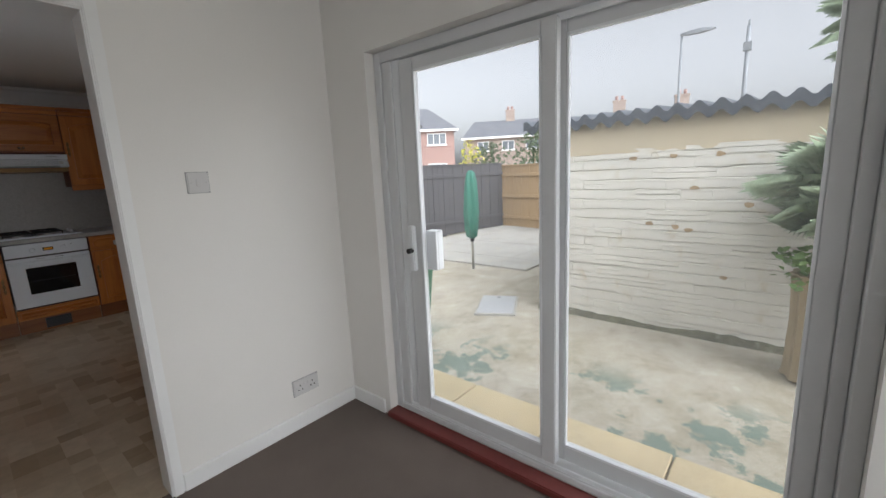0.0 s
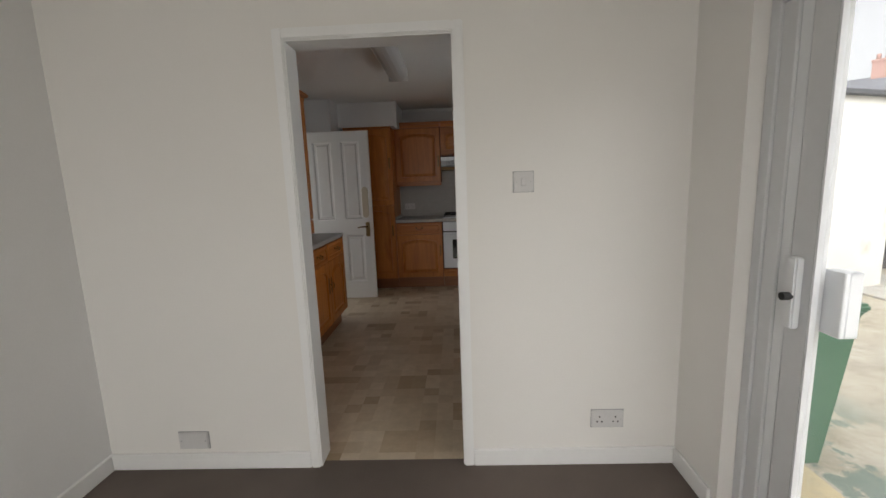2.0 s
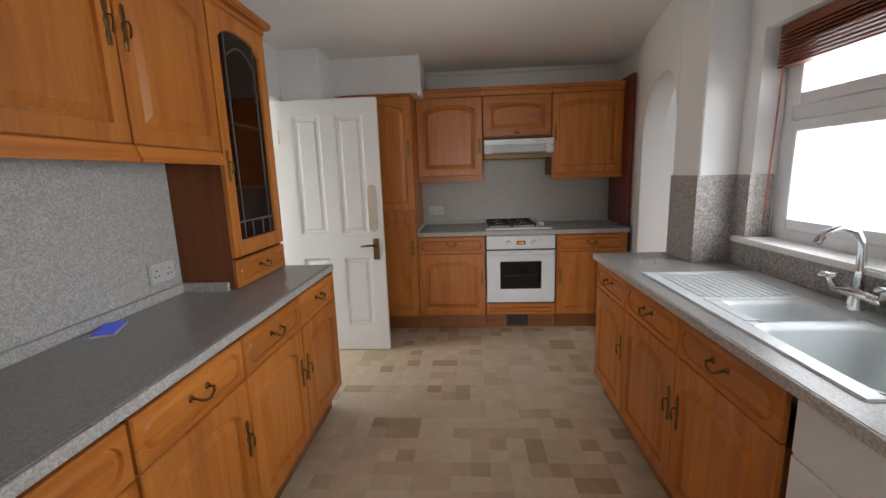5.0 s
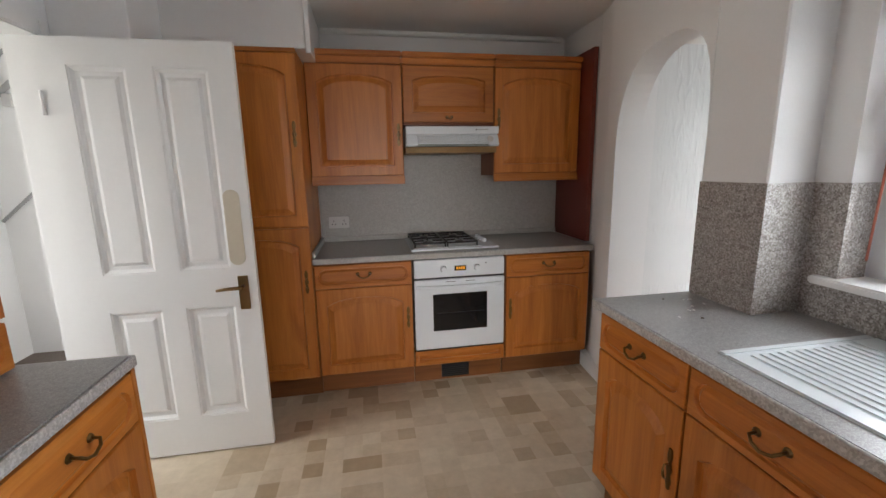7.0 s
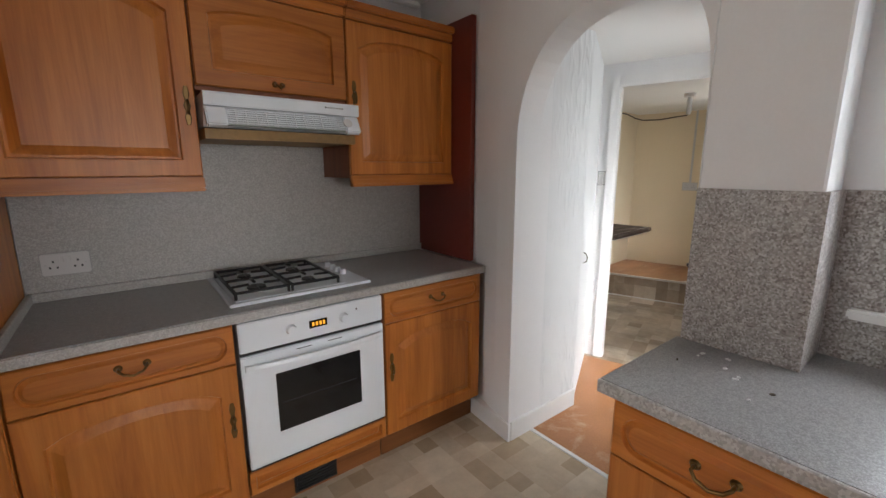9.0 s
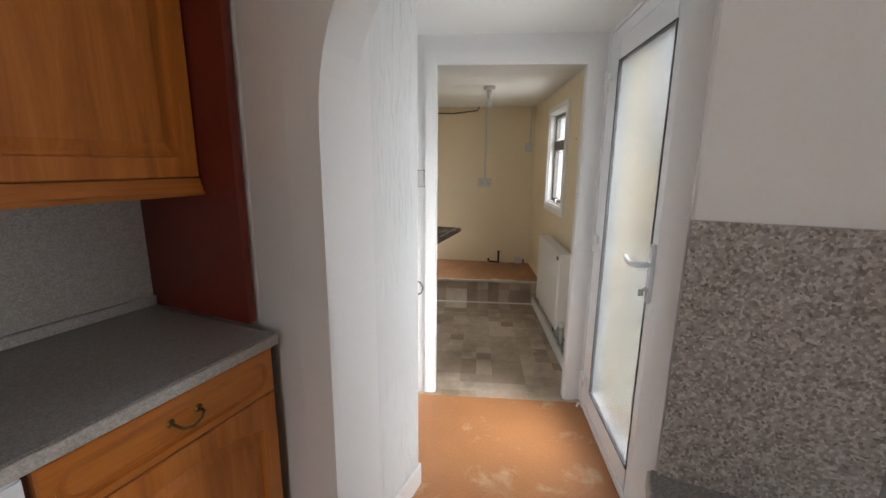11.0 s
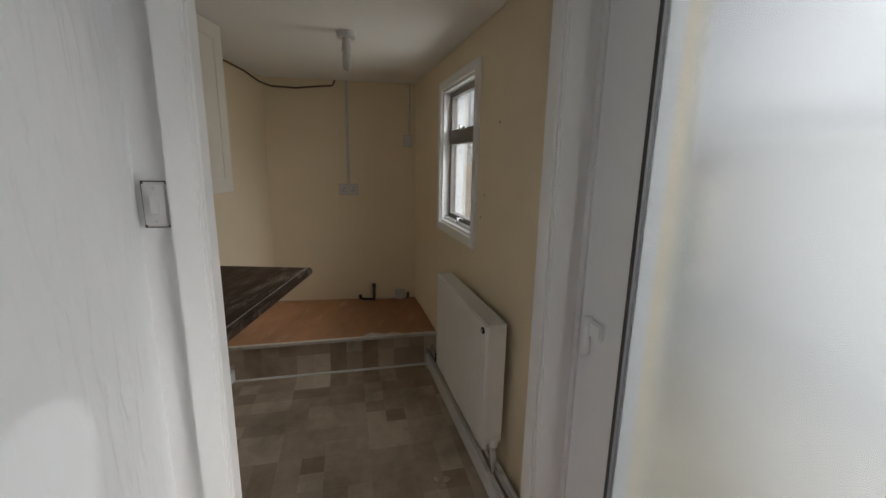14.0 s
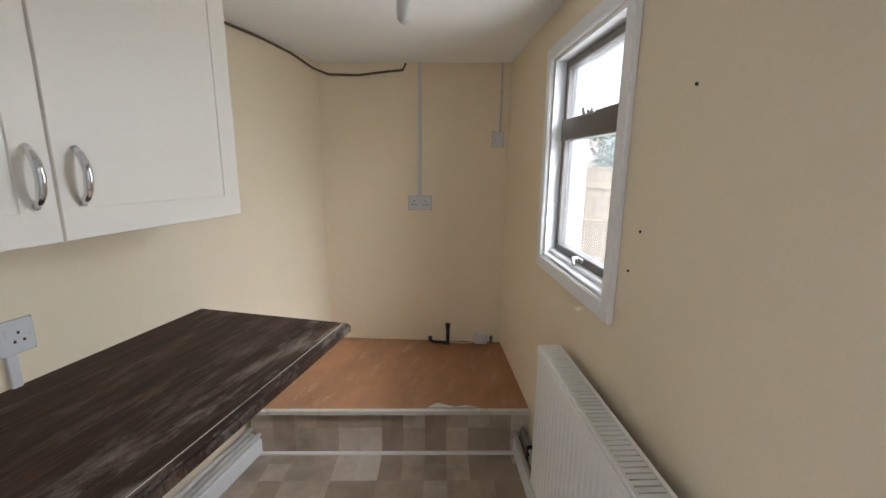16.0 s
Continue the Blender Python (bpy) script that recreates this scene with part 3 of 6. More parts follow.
structure("baseboard_dining", solid((0.646, 2.214, 0, 1.6, 2.23, 0.085), (-1.16, 2.214, 0, -0.151, 2.23, 0.085), (-1.16, -2.6, 0, -1.144, 2.214, 0.085), (1.584, 1.945, 0, 1.6, 2.214, 0.085), bevel=0.004), TRIM, "white gloss skirting board", "skirting")

# kitchen
structure("wall_cooker", solid((-1.4, 6.33, -0.1, 2.0, 6.5, 2.6)), WALL_KITCHEN, "white painted wall behind the cooker run", "wall")
structure("wall_window", pierced((2.6, 2.75, 4.235, 4.345), (-0.1, 1.03, 2.02, 2.5), [(1, 1)], 1.645, 1.90, "y"), WALL_KITCHEN, "white painted wall around the kitchen window", "wall")
structure("wall_pier", solid((1.457, 4.345, -0.1, 1.92, 4.62, 2.5), bevel=0.006), WALL_KITCHEN, "white painted pier beside the window", "wall")


def arch_wall():
    """The wall with the round-headed opening, on a line from the pier to the cooker run."""
    a, b, e = Vector((1.457, 4.62)), Vector((1.612, 5.46)), Vector((1.70, 5.82))
    w = (b - a).length
    d = (b - a) / w
    head = []
    for k in range(25):
        # a flattened head, squarer beside the pier
        th = math.pi * (1 - k / 24)
        p = 0.91 if math.cos(th) > 0 else 0.6
        head.append((w / 2 + w / 2 * math.copysign(abs(math.cos(th)) ** p, math.cos(th)), 1.52 + 0.48 * math.sin(th) ** p))
    bm = bmesh.new()
    top = 2.5
    front, back, fu, bu = [], [], [], []
    for u, z in head:
        for off, low, up in ((0.0, front, fu), (0.16, back, bu)):
            q = a + d * u + Vector((off, 0))
            low.append(bm.verts.new((q.x, q.y, z)))
            up.append(bm.verts.new((q.x, q.y, top)))
    for k in range(24):
        bm.faces.new((front[k], front[k + 1], fu[k + 1], fu[k]))
        bm.faces.new((back[k + 1], back[k], bu[k], bu[k + 1]))
        bm.faces.new((front[k + 1], front[k], back[k], back[k + 1]))
    bmesh.ops.recalc_face_normals(bm, faces=bm.faces[:])
    return bm


structure("wall_arch", arch_wall(), WALL_KITCHEN, "white wall over a round-headed archway", "archway")
structure("wall_arch_face", prism([(1.612, 5.46), (1.86, 5.46), (1.86, 5.9), (1.86, 6.33), (1.69, 6.33), (1.70, 5.82), (1.64, 5.60)], -0.1, 2.5), WALL_KITCHEN, "smooth white painted wall between the units and the archway", "wall")
structure("wall_arch_jamb", prism([(1.86, 5.46), (2.18, 5.46), (2.893, 5.84), (2.88, 6.5), (1.86, 6.33)], -0.1, 2.5), WALL_LOBBY, "thick white wall of streaked plaster beside the archway", "wall")
structure("ceiling_kitchen", solid((-1.28, 2.35, Z_CEIL, 1.92, 6.33, 2.5)), CEILING, "plain white kitchen ceiling", "ceiling")
structure("wall_soffit", solid((-0.845, 5.70, 2.085, -0.115, 6.33, Z_CEIL), (-0.135, 5.688, 2.06, -0.105, 5.70, Z_CEIL), bevel=0.004), WALL_KITCHEN, "white boxed-in soffit above the tall larder unit", "soffit")
structure("wall_nib", solid((-1.16, 5.385, 0.0, -0.845, 6.33, Z_CEIL), bevel=0.004), WALL_KITCHEN, "white painted wall return behind the open door", "wall")
structure("trim_ceiling_edge", solid((-0.105, 6.29, 2.345, 1.66, 6.33, Z_CEIL), bevel=0.01), CEILING, "narrow white ceiling moulding", "moulding")

# lobby and utility
structure("wall_utility_door", prism([lob(0.02, 0.413), lob(0.02, 1.7), lob(0.075, 1.7), lob(0.075, 0.413)], -0.1, 2.5), WALL_KITCHEN, "white wall beside the utility doorway", "wall")
structure("wall_utility_head", prism([lob(0.02, -0.437), lob(0.02, 0.413), lob(0.075, 0.413), lob(0.075, -0.437)], 1.987, 2.5), WALL_KITCHEN, "white wall above the utility doorway", "wall")
structure("wall_utility_nib", prism([lob(0.0, -0.62), lob(0.0, -0.515), lob(0.02, -0.515), lob(0.02, -0.437), lob(0.075, -0.437), lob(0.075, -0.62)], -0.1, 2.5), WALL_KITCHEN, "narrow white wall beside the outside door", "wall")
structure("wall_lobby_side", prism([(1.457, 4.62), (1.9, 4.345), (2.3, 4.2), lob(-1.005, -0.69), lob(-1.005, -0.515), lob(-1.12, -0.515), (2.0, 4.585)], -0.1, 2.5), WALL_LOBBY, "white wall with a flaking edge beside the outside door", "wall")
structure("wall_lobby_head", prism([lob(-1.005, -0.68), lob(-1.005, -0.515), lob(0.0, -0.515), lob(0.0, -0.68)], 2.1, 2.5), WALL_KITCHEN, "white wall above the outside door", "wall")
structure("ceiling_lobby", prism([(1.60, 4.55), (2.3, 4.2), (3.3, 4.5), (2.95, 6.2), (1.85, 5.9)], 2.115, 2.2), CEILING, "plain white lobby ceiling", "ceiling")
Z_UT = 2.075
structure("wall_utility_left", prism([(2.5, 6.617), UT_BL, (5.40, 7.1), (2.5, 6.9)], -0.1, 2.15), WALL_CREAM, "cream painted utility wall", "wall")
structure("wall_utility_back", prism([UT_BL, UT_BR, (5.80, 5.75), (5.50, 7.1), (5.40, 7.1)], -0.1, 2.15), WALL_CREAM, "cream painted end wall", "wall")
RW_ANG = math.degrees(math.atan2(UT_BR[1] - UT_R[1], UT_BR[0] - UT_R[0]))
RW = Matrix.Translation((UT_R[0], UT_R[1], 0)) @ pose(0, 0, 0, 0, 0, RW_ANG)
WX0, WX1, WZ0, WZ1 = 1.14, 1.78, 1.07, 1.885


def wall_right(y0, y1, x0, x1):
    """The long wall with the window hole; local x runs along it from the doorway."""
    return pierced((x0, WX0, WX1, x1), (-0.1, WZ0, WZ1, 2.15), [(1, 1)], y0, y1)


wr = structure("wall_utility_right", wall_right(-0.14, 0.0, 0.0, 2.677), WALL_CREAM, "cream painted wall with a small window", "wall")
wr.matrix_basis = RW
we = structure("wall_utility_outside", wall_right(-0.165, -0.14, 0.0, 2.86), RENDER_WHITE, "white painted outside wall of the utility", "wall")
we.matrix_basis = RW
structure("wall_utility_end_outside", prism([(5.80, 5.75), (5.86, 5.60), (5.90, 5.62), (5.55, 7.1), (5.50, 7.1)], -0.1, 2.15), RENDER_WHITE, "white painted end wall of the utility", "wall")
structure("ceiling_utility", prism([lob(0.06, -0.64), (5.72, 5.70), (5.4, 7.0), lob(0.06, 1.6)], Z_UT, 2.12), CEILING, "white utility ceiling", "ceiling")
structure("roof_utility", prism([lob(0.11, -0.80), (5.95, 5.52), (5.6, 7.2), lob(0.11, 1.8)], 2.151, 2.2), ROOF_DARK, "flat dark felt roof over the utility", "roof")
structure("wall_step_riser", prism([lob(1.79, 0.90), lob(1.79, -0.6), lob(1.81, -0.6), lob(1.81, 0.90)], 0.0, 0.225), VINYL_WORN, "step riser covered in worn patchwork vinyl", "step")
structure("floor_step", prism([lob(1.775, 0.90), lob(1.775, -0.6), lob(2.75, -0.6), lob(2.75, 0.90)], 0.226, 0.245), HARDBOARD_DUSTY, "raised floor of bare hardboard at the end of the utility", "step")
structure("trim_step_strip", prism([lob(1.768, 0.86), lob(1.768, -0.49), lob(1.79, -0.49), lob(1.79, 0.86)], 0.0, 0.008), TRIM, "pale strip along the foot of the step", "trim")

# hall beyond the white door
structure("floor_hall", solid((-2.6, 3.2, -0.1, -1.28, 6.9, 0.0)), CARPET, "brown hall carpet", "carpet")
# The opening is added out of view for the fill lamp.
structure("wall_hall", solid((-2.72, 3.2, 0, -2.6, 4.2, 2.5), (-2.72, 5.5, 0, -2.6, 6.9, 2.5), (-2.72, 4.2, 0, -2.6, 5.5, 0.9), (-2.72, 4.2, 2.1, -2.6, 5.5, 2.5), (-2.6, 3.08, 0, -1.28, 3.2, 2.5), (-2.6, 6.9, 0, -1.28, 7.0, 2.5)), WALL_KITCHEN, "plain white hall wall with an added, unseen window opening", "wall")
structure("ceiling_hall", solid((-2.6, 3.2, 2.4, -1.28, 6.9, 2.5)), CEILING, "plain white hall ceiling", "ceiling")


# ---- doorways ----
def door_case(name, label, m, w, h, depth, arch=0.065, face=0.016, both=True):
    """Lining and architrave round an opening: x across, y through the wall (0 to depth), z up."""
    e = thing(name, label, "door frame", m, kind="structure")
    t = 0.024
    part("lining", solid((-t, -0.002, 0, 0, depth + 0.002, h), (w, -0.002, 0, w + t, depth + 0.002, h), (-t, -0.002, h, w + t, depth + 0.002, h + t), bevel=0.002), TRIM, e)
    for y0, y1 in [(-face, 0.0)] + ([(depth, depth + face)] if both else []):
        sgn = -1 if y0 < 0 else 1
        for nm, bx in (("architrave", (-arch, y0, 0, -0.006, y1, h + arch)), ("architrave", (w + 0.006, y0, 0, w + arch, y1, h + arch)), ("architrave", (-0.006, y0, h + 0.006, w + 0.006, y1, h + arch))):
            bm = solid(bx, bevel=0.005, seg=2)
            part(nm, bm, TRIM, e)
    return e


door_case("door_frame_dining", "white gloss architrave round the kitchen doorway", pose(-0.1, 2.23, 0), 0.695, 1.965, 0.12, arch=0.05)
door_case("door_frame_utility", "white gloss architrave round the utility doorway", LOB @ pose(0.02, 0.388, 0, 0, 0, -90), 0.80, 1.962, 0.055, arch=0.068, both=False)
door_case("door_frame_hall", "white gloss architrave round the hall doorway", pose(-1.16, 4.51, 0, 0, 0, 90), 0.79, 2.0, 0.12)


def panelled_door():
    e = thing("panelled_door", "white gloss four-panel door standing open on brass lever furniture", "door", pose(-1.165, 5.315, 0.008))
    w, h, d = 0.765, 1.985, 0.036
    st, mid = 0.105, 0.10
    px = [(st, (w - mid) / 2), ((w + mid) / 2, w - st)]
    pz = [(0.2, 0.78), (0.96, h - 0.11)]
    part("leaf", solid((0, -d, 0, st, 0, h), (w - st, -d, 0, w, 0, h), (px[0][1], -d, 0, px[1][0], 0, h), *[(a, -d, z0, b, 0, z1) for a, b in px for z0, z1 in ((0, pz[0][0]), (pz[0][1], pz[1][0]), (pz[1][1], h))]), TRIM, e)
    for a, b in px:
        for z0, z1 in pz:
            ww, hh = b - a, z1 - z0
            loops = [ring(0, ww, 0, hh, 0.012), ring(0, ww, 0, hh, -0.014), ring(0.008, ww - 0.008, 0.008, hh - 0.008, -0.014), ring(0.022, ww - 0.022, 0.022, hh - 0.022, -0.003), ring(0.04, ww - 0.04, 0.04, hh - 0.04, -0.003), ring(0.055, ww - 0.055, 0.055, hh - 0.055, -0.011)]
            part("panel", loops_mesh(loops), TRIM, e, m=pose(a, -0.018, z0))
    pl = part("lock_plate", solid((-0.024, -0.006, -0.085, 0.024, 0, 0.085), bevel=0.01, seg=3), BRASS_BRIGHT, e, "worn brass lock plate", pose(w - 0.062, -d, 0.84))
    part("lever", tube([(0, -0.004, 0.035), (0, -0.045, 0.035), (-0.02, -0.052, 0.036), (-0.07, -0.052, 0.034), (-0.11, -0.05, 0.028)], [0.009, 0.009, 0.009, 0.008, 0.006]), BRASS, pl)
    part("finger_plate", loops_mesh([[(0.036 * k * x, y, z) for x, z in [(math.cos(a), 0.145 * k + 0.036 * k * math.sin(a)) for a in [math.pi * j / 8 for j in range(9)]] + [(math.cos(a), -0.145 * k + 0.036 * k * math.sin(a)) for a in [math.pi + math.pi * j / 8 for j in range(9)]]] for y, k in ((0, 1), (-0.003, 1), (-0.004, 0.93))]), PLATE_CREAM, e, "cream oval finger plate", pose(w - 0.075, -d, 1.16))
    for z in (0.25, 1.72):
        part("hinge", tube([(0.0, -d - 0.004, z - 0.05), (0.0, -d - 0.004, z + 0.05)], 0.006), TRIM, e)


panelled_door()


# ---- patio doors ----
def patio_doors():
    e = thing("patio_doors", "white aluminium sliding patio doors, closed, with a white handle", "patio door", kind="structure")
    y0, y1, z0, z1 = 0.05, 1.908, 0.036, 1.933
    # outer frame with two tracks
    part("outer_frame", solid((1.655, y1 - 0.045, z0, 1.775, y1, z1), (1.655, y0, z0, 1.775, y0 + 0.045, z1), (1.655, y0 + 0.045, z1 - 0.05, 1.775, y1 - 0.045, z1), (1.655, y0 + 0.045, z0, 1.775, y1 - 0.045, z0 + 0.03), bevel=0.003), FRAME_GREY, e)
    part("jamb_cover", solid((1.664, 1.80, z0 + 0.03, 1.70, y1 - 0.045, z1 - 0.05), bevel=0.004), FRAME_GREY, e)
    part("jamb_cover", solid((1.672, 1.75, z0 + 0.03, 1.71, 1.80, z1 - 0.05), bevel=0.004), UPVC, e)
    part("jamb_cover", solid((1.70, y0 + 0.045, z0 + 0.03, 1.76, 0.135, z1 - 0.05), bevel=0.004), FRAME_GREY, e)
    part("track", solid((1.667, y0 + 0.045, z0 + 0.03, 1.677, y1 - 0.1, z0 + 0.05), bevel=0.002), UPVC, e)
    part("track", solid((1.69, y0 + 0.045, z1 - 0.075, 1.70, y1 - 0.1, z1 - 0.05), bevel=0.002), UPVC, e)
    for nm, a, b, x, sb_ in (("sliding_leaf", 0.945, 1.745, 1.684, 0.09), ("fixed_leaf", 0.135, 0.985, 1.735, 0.058)):
        s = 0.06
        lo, hi = z0 + 0.05, z1 - 0.06
        b2 = b - sb_
        lf = part(nm, solid((x - 0.02, a, lo, x + 0.02, a + s, hi), (x - 0.02, b2, lo, x + 0.02, b, hi), (x - 0.02, a + s, lo, x + 0.02, b2, lo + 0.075), (x - 0.02, a + s, hi - 0.06, x + 0.02, b2, hi), bevel=0.004, seg=2), FRAME_GREY, e)
        pane = part("pane", solid((x - 0.006, a + s, lo + 0.075, x + 0.006, b2, hi - 0.06)), GLASS_DUSTY_HAZY, lf)
        pane.visible_shadow = False
        part("gasket", solid((x - 0.022, a + s, lo + 0.07, x - 0.004, a + s + 0.008, hi - 0.055), (x - 0.022, b2 - 0.008, lo + 0.07, x - 0.004, b2, hi - 0.055), (x - 0.022, a + s, lo + 0.07, x - 0.004, b2, lo + 0.08), (x - 0.022, a + s, hi - 0.065, x - 0.004, b2, hi - 0.055)), UPVC, lf)
    h = part("door_handle", solid((1.636, 1.685, 0.86, 1.664, 1.722, 1.09), bevel=0.005, seg=2), UPVC, e, "white plastic pull handle with a dark lock")
    part("lock", disc(0.013, 0.03, 16, pose(1.628, 1.702, 0.965, 0, 90)), DARK_SLOT, h)
    part("latch_box", solid((1.705, 1.595, 0.86, 1.72, 1.665, 1.06), (1.72, 1.595, 0.86, 1.76, 1.607, 1.06), (1.72, 1.595, 0.86, 1.76, 1.665, 0.872), (1.72, 1.595, 1.048, 1.76, 1.665, 1.06), bevel=0.003), UPVC, h)
    structure("trim_patio_sill", solid((1.575, 0.04, 0.0, 1.66, 1.912, 0.034), bevel=0.005, seg=2), RED_SILL, "dark red painted sill board under the patio doors", "sill")


patio_doors()


# ---- switches and sockets ----
def faceplate(name, label, m, w=0.086, h=0.086, kind="switch"):
    """A white moulded plate; x across, z up, faces -y."""
    e = thing(name, label, "switch" if kind == "switch" else "socket", m)
    part("plate", solid((-w / 2, -0.011, -h / 2, w / 2, 0, h / 2), bevel=0.004, seg=2), PLASTIC, e)
    for sx in (-1, 1):
        if kind in ("switch", "double", "blank"):
            part("screw", disc(0.0035, 0.002, 10, pose(sx * (w / 2 - 0.013), -0.0115, 0, 90)), STEEL if kind != "blank" else PLASTIC_GREY, e)
    if kind == "switch":
        part("rocker", solid((-0.011, -0.017, -0.017, 0.011, -0.011, 0.017), bevel=0.002), PLASTIC, e)
    # Darker rim stands in for the thin shadow round the plate.
    part("shadow_rim", solid((-w / 2 - 0.0025, -0.004, -h / 2 - 0.0025, w / 2 + 0.0025, -0.0005, h / 2 + 0.0025)), GASKET if kind == "slim" else PLASTIC_GREY, e)
    if kind == "slim":
        part("rocker", solid((-0.009, -0.016, -0.02, 0.009, -0.011, 0.02), bevel=0.002), PLASTIC, e)
        for z in (-1, 1):
            part("screw", disc(0.004, 0.002, 10, pose(0, -0.0115, z * (h / 2 - 0.012), 90)), STEEL, e)
    if kind == "double":
        for sx in (-0.037, 0.037):
            for dx, dz in ((0, 0.012), (-0.011, -0.012), (0.011, -0.012)):
                part("pin_hole", solid((sx + dx - 0.003, -0.0118, dz - 0.004, sx + dx + 0.003, -0.0105, dz + 0.004)), DARK_SLOT, e)
            part("rocker", solid((sx * 0.3 - 0.006, -0.015, 0.008, sx * 0.3 + 0.006, -0.011, 0.028), bevel=0.0015), PLASTIC, e)
    return e


faceplate("light_switch", "white single light switch on the off-white wall", pose(0.89, 2.23, 1.35))
faceplate("double_socket", "white double socket just above the skirting", pose(1.277, 2.23, 0.232), 0.147, 0.086, "double")
faceplate("blank_plate", "white blanking plate above the skirting", pose(-0.727, 2.23, 0.152), 0.147, 0.086, "blank")
faceplate("double_socket", "white double socket on the grey splashback", pose(-0.06, 6.318, 1.05), 0.147, 0.086, "double")
faceplate("double_socket", "white double socket on the speckled splashback", pose(-1.083, 3.80, 1.03, 0, 0, 90), 0.147, 0.086, "double")


# ---- kitchen: fitted units ----
def base_unit(name, label, m, w, drawer=True, handle_side=1, depth=0.54, top_z=0.868, group="fitted base units"):
    """A base unit: x across, front at y = 0 facing -y, z up from the plinth's top at 0.14."""
    e = thing(name, label, "cabinet", m, group)
    part("carcass", solid((0.002, 0.002, 0.14, w - 0.002, depth, top_z)), OAK_DARK, e)
    top = 0.862
    if drawer:
        dr = part("drawer", drawer_front(w - 0.006, 0.148), OAK_H, e, m=pose(0.003, 0, top - 0.148))
        bail_handle(dr, pose((w - 0.006) / 2, -0.02, 0.085))
        top -= 0.152
    dh = top - 0.145
    d = part("door", panel_door(w - 0.006, dh, stile=0.06, rise=0.05 if w > 0.3 else 0.03), OAK_V, e, m=pose(0.003, 0, 0.145))
    plate_handle(d, pose(w - 0.036 if handle_side > 0 else 0.03, -0.02, dh * 0.62))
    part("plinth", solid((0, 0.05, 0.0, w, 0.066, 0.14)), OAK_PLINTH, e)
    return e


def wall_unit(name, label, m, w, z0, z1, depth=0.32, handle_side=1, handle_z=0.3, flap=False, pelmet=True, cornice=0.06):
    """A wall unit: x across, front at y = 0 facing -y."""
    e = thing(name, label, "wall cabinet", m, "fitted wall units")
    part("carcass", solid((0.001, 0.002, z0, w - 0.001, depth, z1)), OAK_DARK, e)
    h = z1 - z0 - 0.004
    d = part("door", panel_door(w - 0.006, h - 0.03, stile=0.06, rise=0.05 if not flap else 0.03), OAK_V if not flap else OAK_H, e, m=pose(0.003, 0, z0 + 0.016))
    if flap:
        bail_handle(d, pose((w - 0.006) / 2, -0.02, 0.032), 0.03)
    else:
        plate_handle(d, pose(w - 0.034 if handle_side > 0 else 0.03, -0.02, handle_z))
    if pelmet:
        part("pelmet", solid((0, -0.024, z0 - 0.026, w, 0.0, z0 + 0.013), (0, -0.031, z0 - 0.03, w, 0.0, z0 - 0.006), (0, -0.039, z0 - 0.041, w, 0.0, z0 - 0.027), bevel=0.004, seg=2), OAK_H, e)
    part("cornice", solid((0, -0.024, z1 - 0.012, w, 0.02, z1 + cornice * 0.5), (0, -0.045, z1 + cornice * 0.45, w, 0.02, z1 + cornice), bevel=0.006, seg=2), OAK_H, e)
    return e


YF = 5.725
base_unit("base_unit", "honey-stained wooden base unit with drawer beside the oven", pose(-0.19, YF, 0), 0.60, handle_side=1)
base_unit("base_unit", "honey-stained wooden base unit with drawer by the archway", pose(1.03, YF, 0), 0.60, handle_side=-1)


def larder():
    e = thing("larder_unit", "tall honey-stained wooden larder unit under a white soffit", "cabinet", pose(-0.79, 5.70, 0), "fitted tall units")
    w = 0.60
    part("carcass", solid((0.002, 0.002, 0.14, w - 0.002, 0.60, 2.075)), OAK_V, e)
    lo = part("door", panel_door(w - 0.006, 0.945, stile=0.06, rise=0.05), OAK_V, e, m=pose(0.003, 0, 0.155))
    hi = part("door", panel_door(w - 0.006, 0.945, stile=0.06, rise=0.05), OAK_V, e, m=pose(0.003, 0, 1.112))
    plate_handle(lo, pose(w - 0.04, -0.02, 0.62))
    plate_handle(hi, pose(w - 0.04, -0.02, 0.52))
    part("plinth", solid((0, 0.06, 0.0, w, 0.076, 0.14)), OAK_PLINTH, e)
    part("top_rail", solid((0, -0.022, 2.06, w, 0.01, 2.083), bevel=0.003), OAK_H, e)


larder()

wall_unit("wall_unit", "honey-stained wooden wall unit beside the hood", pose(-0.19, 6.005, 0), 0.60, 1.375, 2.10, handle_side=1, handle_z=0.26)
wall_unit("wall_unit", "short honey-stained wooden flap unit over the hood", pose(0.412, 6.005, 0), 0.616, 1.715, 2.10, flap=True, pelmet=False)
wall_unit("wall_unit", "honey-stained wooden wall unit against the dark red panel", pose(1.03, 6.005, 0), 0.625, 1.375, 2.10, handle_side=-1, handle_z=0.36)
tagged(new("end_panel", mesh_of("end_panel", solid((1.657, 5.83, 0.906, 1.688, 6.33, 2.19), bevel=0.002), RED_PANEL)), "dark red panel on the wall at the end of the units", "panel")

# splashback and worktop of the cooker run
tagged(new("splashback", mesh_of("splashback", solid((-0.19, 6.32, 0.945, 1.66, 6.33, 1.72)), GRANITE_FINE)), "grey speckled laminate splashback behind the hob", "splashback")
wk = thing("worktop", "grey laminate worktop with speckled edge along the cooker wall", "worktop", group="worktops")
part("slab", solid((-0.188, 5.69, 0.872, 1.64, 6.33, 0.908), bevel=0.006, seg=2), WORKTOP, wk)
part("edging", solid((-0.188, 5.684, 0.873, 1.64, 5.691, 0.906), bevel=0.002), GRANITE_FINE, wk)
